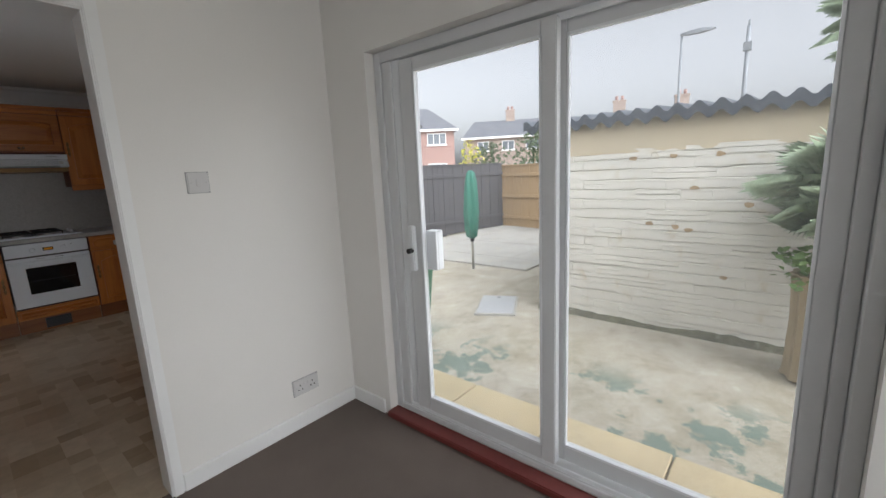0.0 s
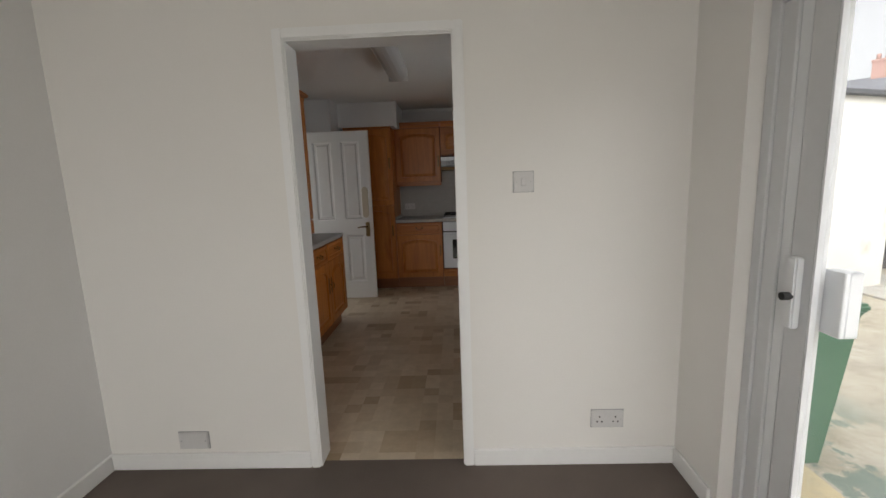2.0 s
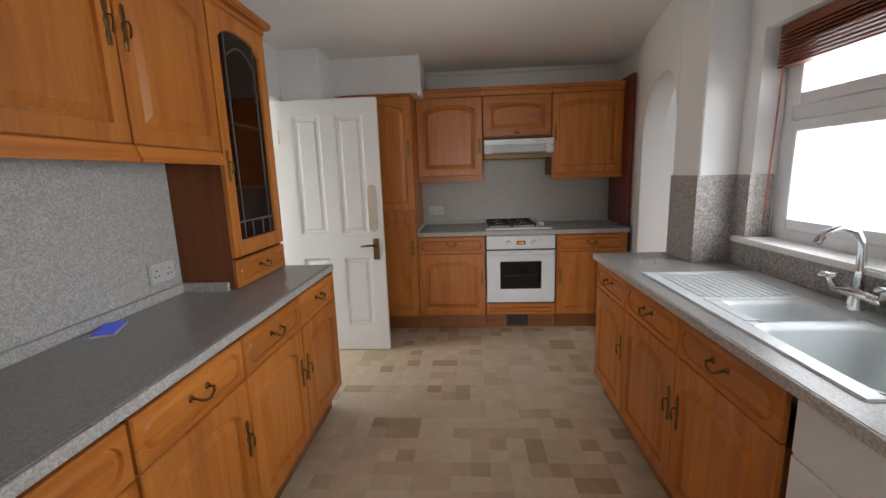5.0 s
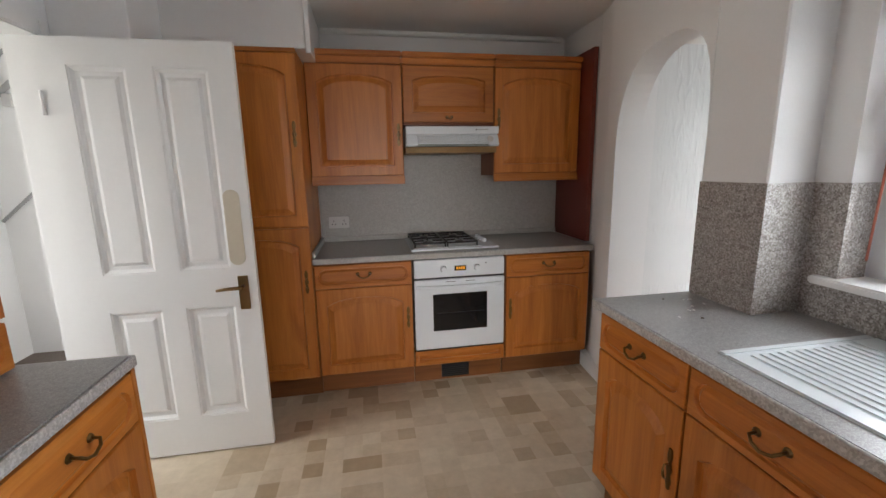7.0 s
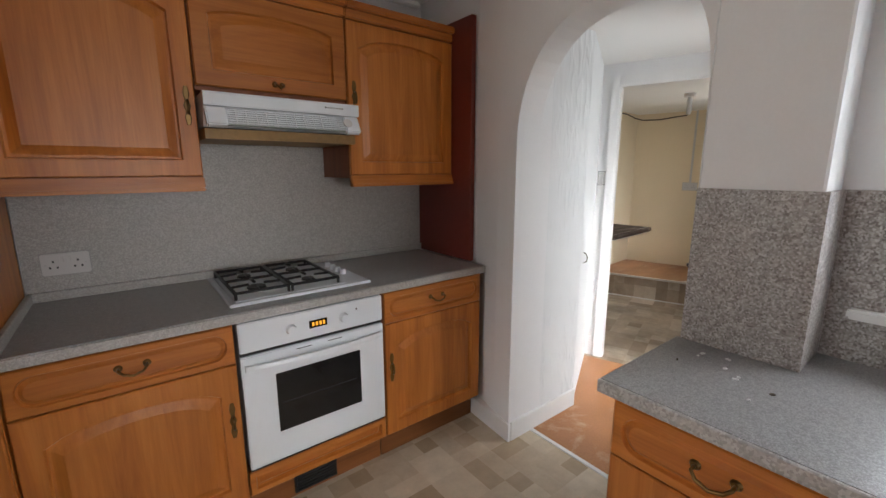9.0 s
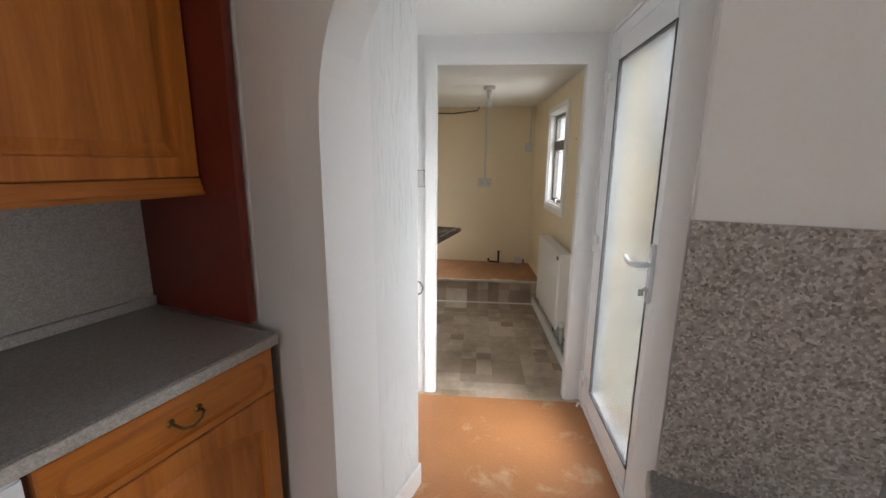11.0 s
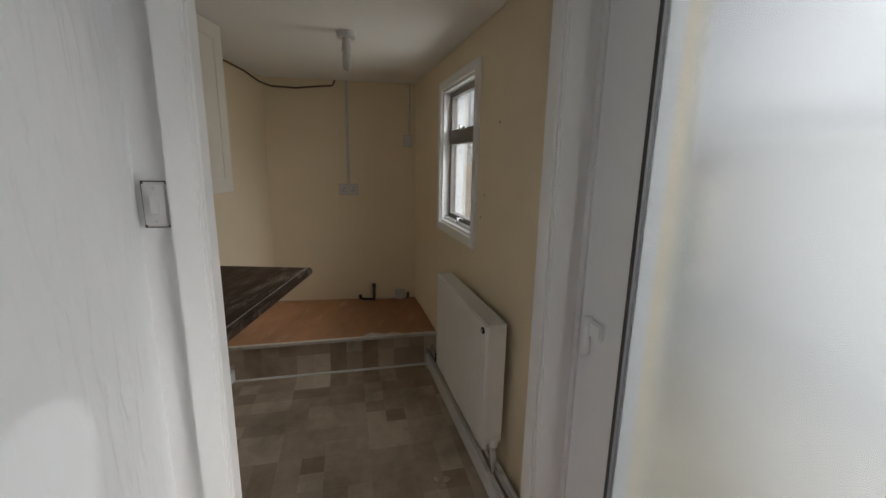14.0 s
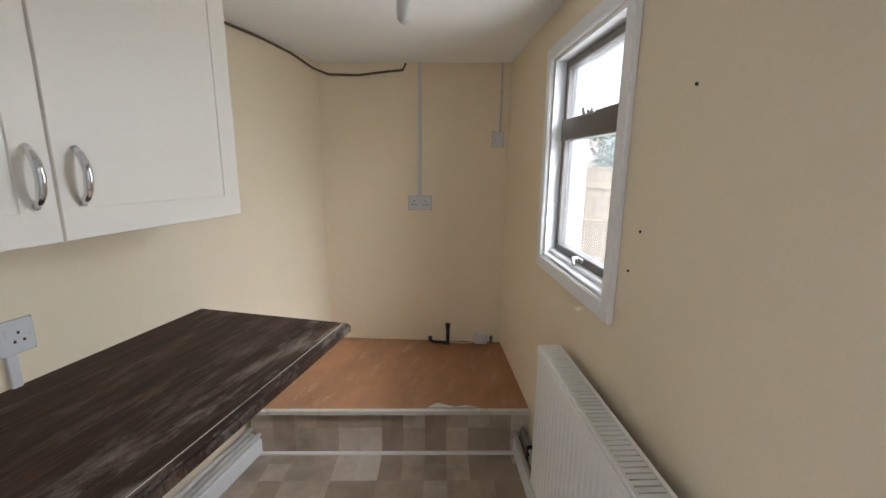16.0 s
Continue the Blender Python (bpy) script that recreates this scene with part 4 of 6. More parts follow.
part("upstand", solid((-0.188, 6.30, 0.908, 1.656, 6.32, 0.945), (-0.19, 5.72, 0.908, -0.172, 6.30, 0.945), bevel=0.003), GRANITE_FINE, wk)


def oven():
    e = thing("built_in_oven", "white built-in electric oven with black glass and orange clock", "oven", pose(0.42, YF - 0.004, 0))
    w = 0.596
    part("body", solid((0.004, 0.0, 0.252, w - 0.004, 0.52, 0.862)), ENAMEL, e)
    pn = part("control_panel", solid((0, -0.022, 0.745, w, 0.0, 0.862), bevel=0.004, seg=2), ENAMEL, e)
    for x in (0.19, 0.41):
        part("knob", disc(0.021, 0.02, 20, pose(x, -0.031, 0.80, 90), 0.017), ENAMEL, pn)
    ck = part("clock", solid((0.262, -0.0235, 0.784, 0.338, -0.02, 0.817), bevel=0.002), BLACK_GLASS, pn)
    for x in (0.274, 0.289, 0.304, 0.319):
        part("digit", solid((x, -0.0245, 0.792, x + 0.0095, -0.0232, 0.809), bevel=0.001), CLOCK, ck)
    part("indicator", disc(0.004, 0.003, 10, pose(0.47, -0.023, 0.825, 90)), IRON, pn)
    dr = part("door", solid((0, -0.026, 0.262, w, 0.0, 0.731), bevel=0.004, seg=2), ENAMEL, e)
    for x0 in (0.205, 0.335):
        part("vent_slot", solid((x0, -0.0268, 0.7135, x0 + 0.062, -0.02, 0.7165)), DARK_SLOT, dr)
    part("window", solid((0.118, -0.0285, 0.385, w - 0.118, -0.024, 0.635), bevel=0.002), BLACK_GLASS, dr)
    part("inner_rack", solid((0.14, -0.0292, 0.505, w - 0.14, -0.028, 0.509)), IRON, dr)
    part("handle", loops_mesh([[(x, -0.026 - 0.032 * b - dy, 0.688 + dz) for dy, dz in ((0, -0.012), (0.012, -0.012), (0.016, 0.0), (0.012, 0.012), (0, 0.012))] for x, b in [(0.012 + (w - 0.024) * k / 14, math.sin(math.pi * k / 14) ** 0.5) for k in range(15)]]), ENAMEL, dr)
    part("seam", solid((0.002, -0.012, 0.7315, w - 0.002, -0.002, 0.745)), DARK_SLOT, e)
    part("seam", solid((0.002, -0.012, 0.248, w - 0.002, -0.002, 0.262)), DARK_SLOT, e)
    f = thing("oven_housing_drawer", "narrow honey-stained wooden panel and plinth under the oven", "cabinet", pose(0.413, YF, 0))
    part("panel", panel_door(0.61, 0.1, stile=0.022, field=0.012), OAK_H, f, m=pose(0, 0, 0.145))
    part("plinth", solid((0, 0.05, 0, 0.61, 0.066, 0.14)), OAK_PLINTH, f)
    g = part("plinth_grille", solid((0.185, 0.035, 0.022, 0.375, 0.05, 0.118)), IRON, f, "black plastic plinth vent")
    for k in range(6):
        part("slat", solid((0.192, 0.028, 0.03 + 0.014 * k, 0.368, 0.036, 0.036 + 0.014 * k)), IRON, g)


oven()


def hob():
    e = thing("gas_hob", "white four-burner gas hob with black pan supports", "hob", pose(0.415, 5.765, 0.908))
    w, d = 0.585, 0.5
    part("base", solid((0, 0, 0, w, d, 0.012), (0.02, 0.02, 0.01, w - 0.11, d - 0.02, 0.016), bevel=0.005, seg=2), ENAMEL, e)
    for gx in (0.13, 0.345):
        cx = gx
        rim = [(cx - 0.1, 0.04), (cx + 0.1, 0.04), (cx + 0.1, d - 0.04), (cx - 0.1, d - 0.04), (cx - 0.1, 0.04)]
        bm = tube([(x, y, 0.042) for x, y in rim], 0.0068, 6)
        for y in (0.14, 0.36):
            for a in range(4):
                th = math.pi / 2 * a
                tube([(cx + 0.098 * math.cos(th), y + 0.1 * math.sin(th), 0.042), (cx + 0.03 * math.cos(th), y + 0.03 * math.sin(th), 0.045)], 0.006, 6, bm)
        tube([(cx - 0.1, d / 2, 0.042), (cx + 0.1, d / 2, 0.042)], 0.0068, 6, bm)
        for x, y in rim[:4]:
            tube([(x, y, 0.042), (x, y, 0.014)], 0.006, 6, bm)
        part("pan_support", bm, IRON, e)
        for y, r in ((0.14, 0.045 if gx < 0.2 else 0.032), (0.36, 0.034)):
            b = part("burner", disc(r, 0.014, 24, pose(cx, y, 0.02)), STEEL, e)
            part("cap", disc(r * 0.85, 0.008, 24, pose(cx, y, 0.031), r * 0.78), IRON, b)
    for k in range(4):
        part("knob", disc(0.016, 0.024, 16, pose(w - 0.05, 0.19 + 0.062 * k, 0.024), 0.013), ENAMEL, e)


hob()


def cooker_hood():
    e = thing("cooker_hood", "white slim cooker hood with a pale slotted grille", "cooker hood", pose(0.418, 5.885, 0))
    w = 0.606
    part("body", loops_mesh([[(x, 0.012, 1.648), (x, 0.05, 1.574), (x, 0.42, 1.57), (x, 0.44, 1.694), (x, 0.004, 1.694)] for x in (0.0, w)]), ENAMEL, e)
    v = part("visor", loops_mesh([[(x, -0.012, 1.652), (x, -0.010, 1.646), (x, 0.02, 1.646), (x, 0.02, 1.696), (x, -0.008, 1.696), (x, -0.012, 1.69)] for x in (-0.002, w + 0.002)]), ENAMEL, e)
    for k in range(7):
        part("badge_mark", solid((w - 0.155 + 0.0125 * k, -0.0135, 1.671, w - 0.147 + 0.0125 * k, -0.0115, 1.677)), PLASTIC_GREY if k else IRON, v)
    # sloping grille set between two moulded cheeks
    tilt = pose(0, 0.004, 1.643, -28)
    g = part("grille", solid((0.07, 0.004, -0.07, w - 0.07, 0.012, 0.0)), GRILLE_GREEN, e, "pale slotted plastic grille", tilt)
    for k in range(7):
        part("slat", solid((0.07, -0.003, -0.0665 + 0.0095 * k, w - 0.07, 0.006, -0.0615 + 0.0095 * k), bevel=0.001), ENAMEL, g)
    for k in range(12):
        part("bar", solid((0.1 + 0.037 * k, -0.001, -0.07, 0.104 + 0.037 * k, 0.005, 0.0)), PLASTIC, g)
    for x0, x1 in ((0.0, 0.07), (w - 0.07, w)):
        c = part("cheek", solid((x0, -0.008, -0.078, x1, 0.02, 0.0), bevel=0.005, seg=2), ENAMEL, e, m=tilt)
        if x0:
            part("recess", disc(0.02, 0.004, 20, pose(x0 + 0.014, -0.0085, -0.036, 90)), PLASTIC, c)
    part("underside", solid((0.0, 0.03, 1.53, w, 0.40, 1.569)), HOOD_FILLER, e, "yellow-brown filler strip under the hood")


cooker_hood()

# ---- kitchen: left run ----
for a, w, side in ((2.955, 0.49, 1), (3.447, 0.494, 1), (3.943, 0.49, -1)):
    base_unit("base_unit", "honey-stained wooden base unit with drawer and brass handles", pose(-0.56, a, 0, 0, 0, 90), w, handle_side=side)
base_unit("base_unit", "honey-stained wooden base unit next to the dining room wall", pose(-0.56, 2.37, 0, 0, 0, 90), 0.58)
wl = thing("worktop", "dark grey laminate worktop with pale speckled edge on the long run", "worktop", group="worktops")
part("slab", solid((-1.158, 2.352, 0.872, -0.548, 4.46, 0.908), bevel=0.006, seg=2), WORKTOP, wl)
part("edging", solid((-0.549, 2.352, 0.873, -0.541, 4.466, 0.906), (-1.158, 4.459, 0.873, -0.541, 4.466, 0.906), bevel=0.002), GRANITE_PALE, wl)
part("upstand", solid((-1.083, 2.352, 0.908, -1.063, 3.90, 0.95), (-1.083, 3.90, 0.908, -0.85, 3.918, 0.95), bevel=0.003), GRANITE_PALE, wl)
tagged(new("splashback", mesh_of("splashback", solid((-1.159, 2.352, 0.909, -1.083, 3.922, 1.52)), GRANITE_PALE)), "pale grey speckled laminate splashback on the long run", "splashback")
tagged(new("end_trim", mesh_of("end_trim", solid((-0.60, 4.440, 0.14, -0.545, 4.458, 0.87), bevel=0.002), OAK_V)), "wooden end panel of the long run of units", "panel")


def glazed_cabinet():
    e = thing("glazed_cabinet", "tall honey-stained wooden dresser cabinet with leaded glass door on the worktop", "display cabinet", pose(-0.83, 3.925, 0, 0, 0, 90))
    w, z0, z1, dp = 0.5, 0.91, 2.17, 0.325
    for x in (0.0, w - 0.018):
        part("side_panel", solid((x, 0.0, z0, x + 0.018, dp, z1), bevel=0.001), OAK_DARK, e)
    part("back_panel", solid((0.018, dp - 0.01, z0, w - 0.018, dp, z1)), OAK_DARK, e)
    part("top_panel", solid((0.018, 0.001, z1 - 0.02, w - 0.018, dp - 0.01, z1)), OAK_DARK, e)
    part("bottom_panel", solid((0.018, 0.001, 1.06, w - 0.018, dp - 0.01, 1.078)), OAK_DARK, e)
    for z in (1.37, 1.68):
        part("shelf", solid((0.018, 0.03, z, w - 0.018, dp - 0.01, z + 0.016)), OAK_DARK, e)
    dr = part("drawer", drawer_front(w - 0.004, 0.13), OAK_H, e, m=pose(0.002, 0, z0 + 0.005))
    bail_handle(dr, pose((w - 0.004) / 2, -0.02, 0.075))
    hh = z1 - 1.06
    s = 0.068
    # door frame with a bowed head
    bm = bmesh.new()
    o0, o1 = ring(0, w - 0.004, 0, hh, 0), ring(0, w - 0.004, 0, hh, -0.02)
    i1, i0 = ring(s, w - s, s, hh - s, -0.02, 0.06), ring(s + 0.005, w - s - 0.005, s + 0.005, hh - s - 0.005, -0.004, 0.06)
    rows = [[bm.verts.new(p) for p in lp] for lp in (o0, o1, i1, i0)]
    for a, b in zip(rows, rows[1:] + rows[:1]):
        for k in range(len(a)):
            bm.faces.new((a[k], a[(k + 1) % len(a)], b[(k + 1) % len(a)], b[k]))
    bmesh.ops.recalc_face_normals(bm, faces=bm.faces[:])
    d = part("door", bm, OAK_V, e, m=pose(0.002, 0, 1.06))
    gl = part("pane", solid((s - 0.005, -0.009, s - 0.005, w - s + 0.005, -0.006, hh - s + 0.005)), SMOKED, d)
    gl.visible_shadow = False
    bm = bmesh.new()
    for x in (s + 0.055, w - s - 0.055):
        tube([(x, -0.0095, s), (x, -0.0095, hh - s)], 0.0055, 6, bm)
    for z in (s + 0.09,):
        tube([(s, -0.0095, z), (w - s, -0.0095, z)], 0.0055, 6, bm)
    for x in (0.2, 0.3):
        tube([(x, -0.0095, s), (x, -0.0095, s + 0.09)], 0.0055, 6, bm)
    tube([(s + 0.055 + (w - 2 * s - 0.11) * k / 10, -0.0095, hh - s - 0.13 + 0.06 * math.sin(math.pi * k / 10)) for k in range(11)], 0.0055, 6, bm)
    part("leading", bm, LEAD, d)
    plate_handle(d, pose(0.03, -0.02, 0.42))
    part("cornice", solid((-0.002, -0.03, z1 - 0.01, w + 0.002, dp, z1 + 0.03), (-0.006, -0.06, z1 + 0.028, w + 0.03, dp, z1 + 0.065), bevel=0.008, seg=2), OAK_H, e)


glazed_cabinet()
for a, w, side in ((3.435, 0.485, -1), (2.945, 0.488, 1), (2.37, 0.573, -1)):
    wall_unit("wall_unit", "honey-stained wooden wall unit above the speckled splashback", pose(-0.83, a, 0, 0, 0, 90), w, 1.525, 2.17, handle_side=side, handle_z=0.36, depth=0.325)

ph = thing("smartphone", "smartphone with a lit blue screen lying on the worktop", "phone", pose(-1.0, 3.42, 0.908, 0, 0, 25))
part("case", solid((-0.037, -0.075, 0, 0.037, 0.075, 0.009), bevel=0.004, seg=2), PLASTIC, ph)
SCREEN, st_, sp_ = material("lit_screen")
sp_.inputs["Base Color"].default_value = (0.02, 0.03, 0.16, 1)
sp_.inputs["Emission Color"].default_value = (0.05, 0.08, 0.5, 1)
sp_.inputs["Emission Strength"].default_value = 0.05
part("screen", solid((-0.034, -0.071, 0.0088, 0.034, 0.071, 0.0096)), SCREEN, ph)

# ---- kitchen: sink run ----
RIGHT = -90
for top, w, side in ((4.60, 0.46, 1), (4.138, 0.515, 1), (3.62, 0.52, -1)):
    base_unit("base_unit", "shaded honey-stained wooden base unit under the sink worktop", pose(1.06, top, 0, 0, 0, RIGHT), w, handle_side=side, top_z=0.868 if top > 4.2 else 0.70)
fr = thing("washing_machine", "plain white appliance front under the worktop", "appliance", pose(1.06, 3.095, 0, 0, 0, RIGHT))
part("front", solid((0.005, 0.0, 0.02, 0.6, 0.5, 0.70), (0.005, 0.0, 0.70, 0.6, 0.03, 0.862), bevel=0.006, seg=2), ENAMEL, fr)
part("drum_door", disc(0.16, 0.03, 32, pose(0.3, -0.012, 0.45, 90), 0.14), PLASTIC_GREY, fr)
wr_ = thing("worktop", "grey laminate worktop round the white sink", "worktop", group="worktops")
SX0, SX1, SY0, SY1 = 1.12, 1.60, 2.98, 4.09
bm = prism([(1.03, 4.628), (1.03, 2.352), (1.645, 2.352), (1.645, 2.965), (1.115, 2.965), (1.115, 4.105), (1.605, 4.105), (1.605, 2.966), (1.645, 2.966), (1.645, 4.345), (1.457, 4.345), (1.457, 4.628)], 0.872, 0.908)
bmesh.ops.triangulate(bm, faces=bm.faces[:])
part("slab", bm, WORKTOP, wr_)
part("edging", solid((1.021, 2.352, 0.873, 1.031, 4.634, 0.907), (1.031, 4.627, 0.873, 1.457, 4.634, 0.907), bevel=0.003), GRANITE_PALE, wr_)
sb = thing("splashback", "grey speckled laminate splashback round the pier and window", "splashback")
part("panel", solid((1.446, 4.334, 0.909, 1.4575, 4.618, 1.362)), GRANITE, sb)
part("panel", solid((1.4575, 4.3345, 0.909, 1.634, 4.3455, 1.362)), GRANITE, sb)
part("panel", solid((1.634, 4.235, 0.909, 1.6455, 4.334, 1.362)), GRANITE, sb)
part("panel", solid((1.634, 2.352, 0.909, 1.6455, 4.235, 1.025)), GRANITE, sb)
part("panel", solid((1.634, 4.224, 1.055, 1.745, 4.2355, 1.362)), GRANITE, sb)


def sink():
    e = thing("inset_sink", "white composite one-and-a-half bowl sink with ribbed drainer", "sink")
    z = 0.914
    bowls = [(1.20, 3.44, 1.50, 3.66, 0.13), (1.155, 2.99, 1.52, 3.40, 0.19)]
    part("rim", solid((1.10, 4.085, z - 0.02, 1.62, 4.11, z), (1.10, 2.965, z - 0.02, 1.155, 4.085, z), (1.52, 2.965, z - 0.02, 1.62, 4.085, z), (1.155, 3.40, z - 0.02, 1.52, 3.44, z - 0.002), (1.155, 3.66, z - 0.02, 1.52, 3.69, z), (1.155, 3.44, z - 0.02, 1.20, 3.66, z), (1.50, 3.44, z - 0.02, 1.52, 3.66, z), (1.155, 2.965, z - 0.02, 1.52, 2.99, z), bevel=0.004, seg=2), SINK_WHITE, e)
    part("drainer", solid((1.155, 3.69, z - 0.02, 1.52, 4.085, z - 0.0055)), SINK_WHITE, e)
    for k in range(12):
        x = 1.165 + 0.0295 * k
        part("rib", solid((x, 3.70 + 0.004 * abs(k - 5.5), z - 0.012, x + 0.021, 4.072, z - 0.0015), bevel=0.003, seg=2), SINK_WHITE, e)
    for x0, y0, x1, y1, dep in bowls:
        bm = bmesh.new()
        def rr(inset, zz):
            pts, r = [], 0.05
            for cx, cy, a0 in ((x1 - inset - r, y1 - inset - r, 0), (x0 + inset + r, y1 - inset - r, 90), (x0 + inset + r, y0 + inset + r, 180), (x1 - inset - r, y0 + inset + r, 270)):
                for k in range(5):
                    a = radians(a0 + 22.5 * k)
                    pts.append((cx + r * math.cos(a), cy + r * math.sin(a), zz))
            return pts
        rows = [[bm.verts.new(p) for p in rr(i, zz)] for i, zz in ((-0.012, z - 0.001), (0.0, z - 0.004), (0.006, z - 0.02), (0.014, z - dep + 0.03), (0.03, z - dep + 0.006), (0.05, z - dep))]
        for a, b in zip(rows, rows[1:]):
            for k in range(20):
                f = bm.faces.new((a[k], a[(k + 1) % 20], b[(k + 1) % 20], b[k]))
                f.smooth = True
        bm.faces.new(rows[-1])
        bmesh.ops.recalc_face_normals(bm, faces=bm.faces[:])
        bmesh.ops.reverse_faces(bm, faces=bm.faces[:])
        b = part("bowl", bm, SINK_WHITE, e)
        part("waste", disc(0.03, 0.006, 20, pose((x0 + x1) / 2, (y0 + y1) / 2, z - dep + 0.003)), STEEL, b)
    t = thing("mixer_tap", "chrome mixer tap with cross-head handles and tall spout", "tap", pose(1.575, 3.54, 0.912))
    part("body", tube([(0, -0.09, 0.05), (0, -0.04, 0.055), (0, 0.0, 0.06), (0, 0.04, 0.055), (0, 0.09, 0.05)], [0.014, 0.016, 0.022, 0.016, 0.014], 12), CHROME, t)
    part("base", disc(0.026, 0.05, 20, pose(0, 0, 0.025), 0.02), CHROME, t)
    part("spout", tube([(0, 0, 0.06), (0, 0, 0.14), (-0.005, 0, 0.22), (-0.03, 0, 0.27), (-0.08, 0, 0.285), (-0.13, 0, 0.265), (-0.15, 0, 0.235)], [0.016, 0.014, 0.012, 0.011, 0.011, 0.011, 0.012], 12), CHROME, t)
    for s in (-1, 1):
        h = part("handle", tube([(0, s * 0.085, 0.05), (-0.008, s * 0.1, 0.085), (-0.012, s * 0.105, 0.1)], [0.012, 0.011, 0.013], 10), CHROME, t)
        part("cross_bar", tube([(-0.045, s * 0.105, 0.1), (0.02, s * 0.105, 0.1)], 0.007, 8, tube([(-0.012, s * 0.105 - 0.03, 0.1), (-0.012, s * 0.105 + 0.03, 0.1)], 0.007, 8)), CHROME, h)


sink()


def kitchen_window():
    e = thing("window_1", "white frame kitchen window with top light, clear panes", "window", kind="structure")
    y0, y1, z0, z1, xa, xb = 2.75, 4.235, 1.05, 2.02, 1.76, 1.83
    part("window_frame", solid((xa, y1 - 0.06, z0, xb, y1, z1), (xa, y0, z0, xb, y0 + 0.06, z1), (xa, y0 + 0.06, z0, xb, y1 - 0.06, z0 + 0.055), (xa, y0 + 0.06, z1 - 0.06, xb, y1 - 0.06, z1), (xa, 3.45, z0 + 0.055, xb, 3.52, z1 - 0.06), (xa, y0 + 0.06, 1.60, xb, y1 - 0.06, 1.665), bevel=0.004), UPVC, e)
    for a, b in ((y0 + 0.06, 3.45), (3.52, y1 - 0.06)):
        for c, d in ((z0 + 0.055, 1.60), (1.665, z1 - 0.06)):
            s = part("sash", solid((xa - 0.012, a, c, xb - 0.02, a + 0.05, d), (xa - 0.012, b - 0.05, c, xb - 0.02, b, d), (xa - 0.012, a + 0.05, c, xb - 0.02, b - 0.05, c + 0.05), (xa - 0.012, a + 0.05, d - 0.05, xb - 0.02, b - 0.05, d), bevel=0.004), UPVC, e)
            p = part("pane", solid((xa + 0.015, a + 0.05, c + 0.05, xa + 0.022, b - 0.05, d - 0.05)), GLASS_TINT, s)
    part("window_sill", solid((1.60, 2.70, 1.03, 1.76, 4.29, 1.056), bevel=0.006, seg=2), TRIM, e)
    b = thing("wooden_blind", "brown wooden venetian blind drawn up at the window head", "blind")
    part("head_rail", solid((1.69, 2.80, 1.975, 1.74, 4.20, 2.015)), BLIND, b)
    for k in range(9):
        part("slat", solid((1.688, 2.80, 1.835 + 0.0155 * k, 1.742, 4.20, 1.843 + 0.0155 * k), bevel=0.002), BLIND, b)
    part("cord", tube([(1.70, 4.17, 1.99), (1.695, 4.18, 1.6), (1.69, 4.19, 1.12)], 0.0035), CORD, b)


kitchen_window()

tl = thing("fluorescent_light", "unlit white fluorescent batten with a diffuser on the kitchen ceiling", "ceiling light")
part("diffuser", loops_mesh([[(0.12 + 0.09 * math.cos(a) * k, y, Z_CEIL - 0.05 + 0.07 * math.sin(a) * k) for a in [math.tau * j / 16 for j in range(16)]] for y, k in ((2.86, 0.85), (2.875, 1), (4.22, 1), (4.235, 0.85))]), TUBE, tl)
part("base", solid((0.085, 2.85, Z_CEIL - 0.02, 0.155, 4.245, Z_CEIL)), PLASTIC, tl)
for y in (2.85, 4.225):
    part("end_cap", solid((0.035, y, Z_CEIL - 0.12, 0.205, y + 0.02, Z_CEIL - 0.004), bevel=0.008), PLASTIC, tl)

# hall fittings seen past the white door
hk = thing("stair_rail", "grey handrail pieces fixed to the white hall wall", "handrail")
for z0, r in ((2.11, 0.014), (1.89, 0.022), (1.09, 0.013)):
    part("rail", tube([(-2.34, 6.86, z0 + 0.21), (-2.58, 6.86, z0)], r), PLASTIC_GREY, hk)
part("bracket", solid((-2.42, 6.85, 1.93, -2.36, 6.9, 2.02), bevel=0.004), PLASTIC, hk)


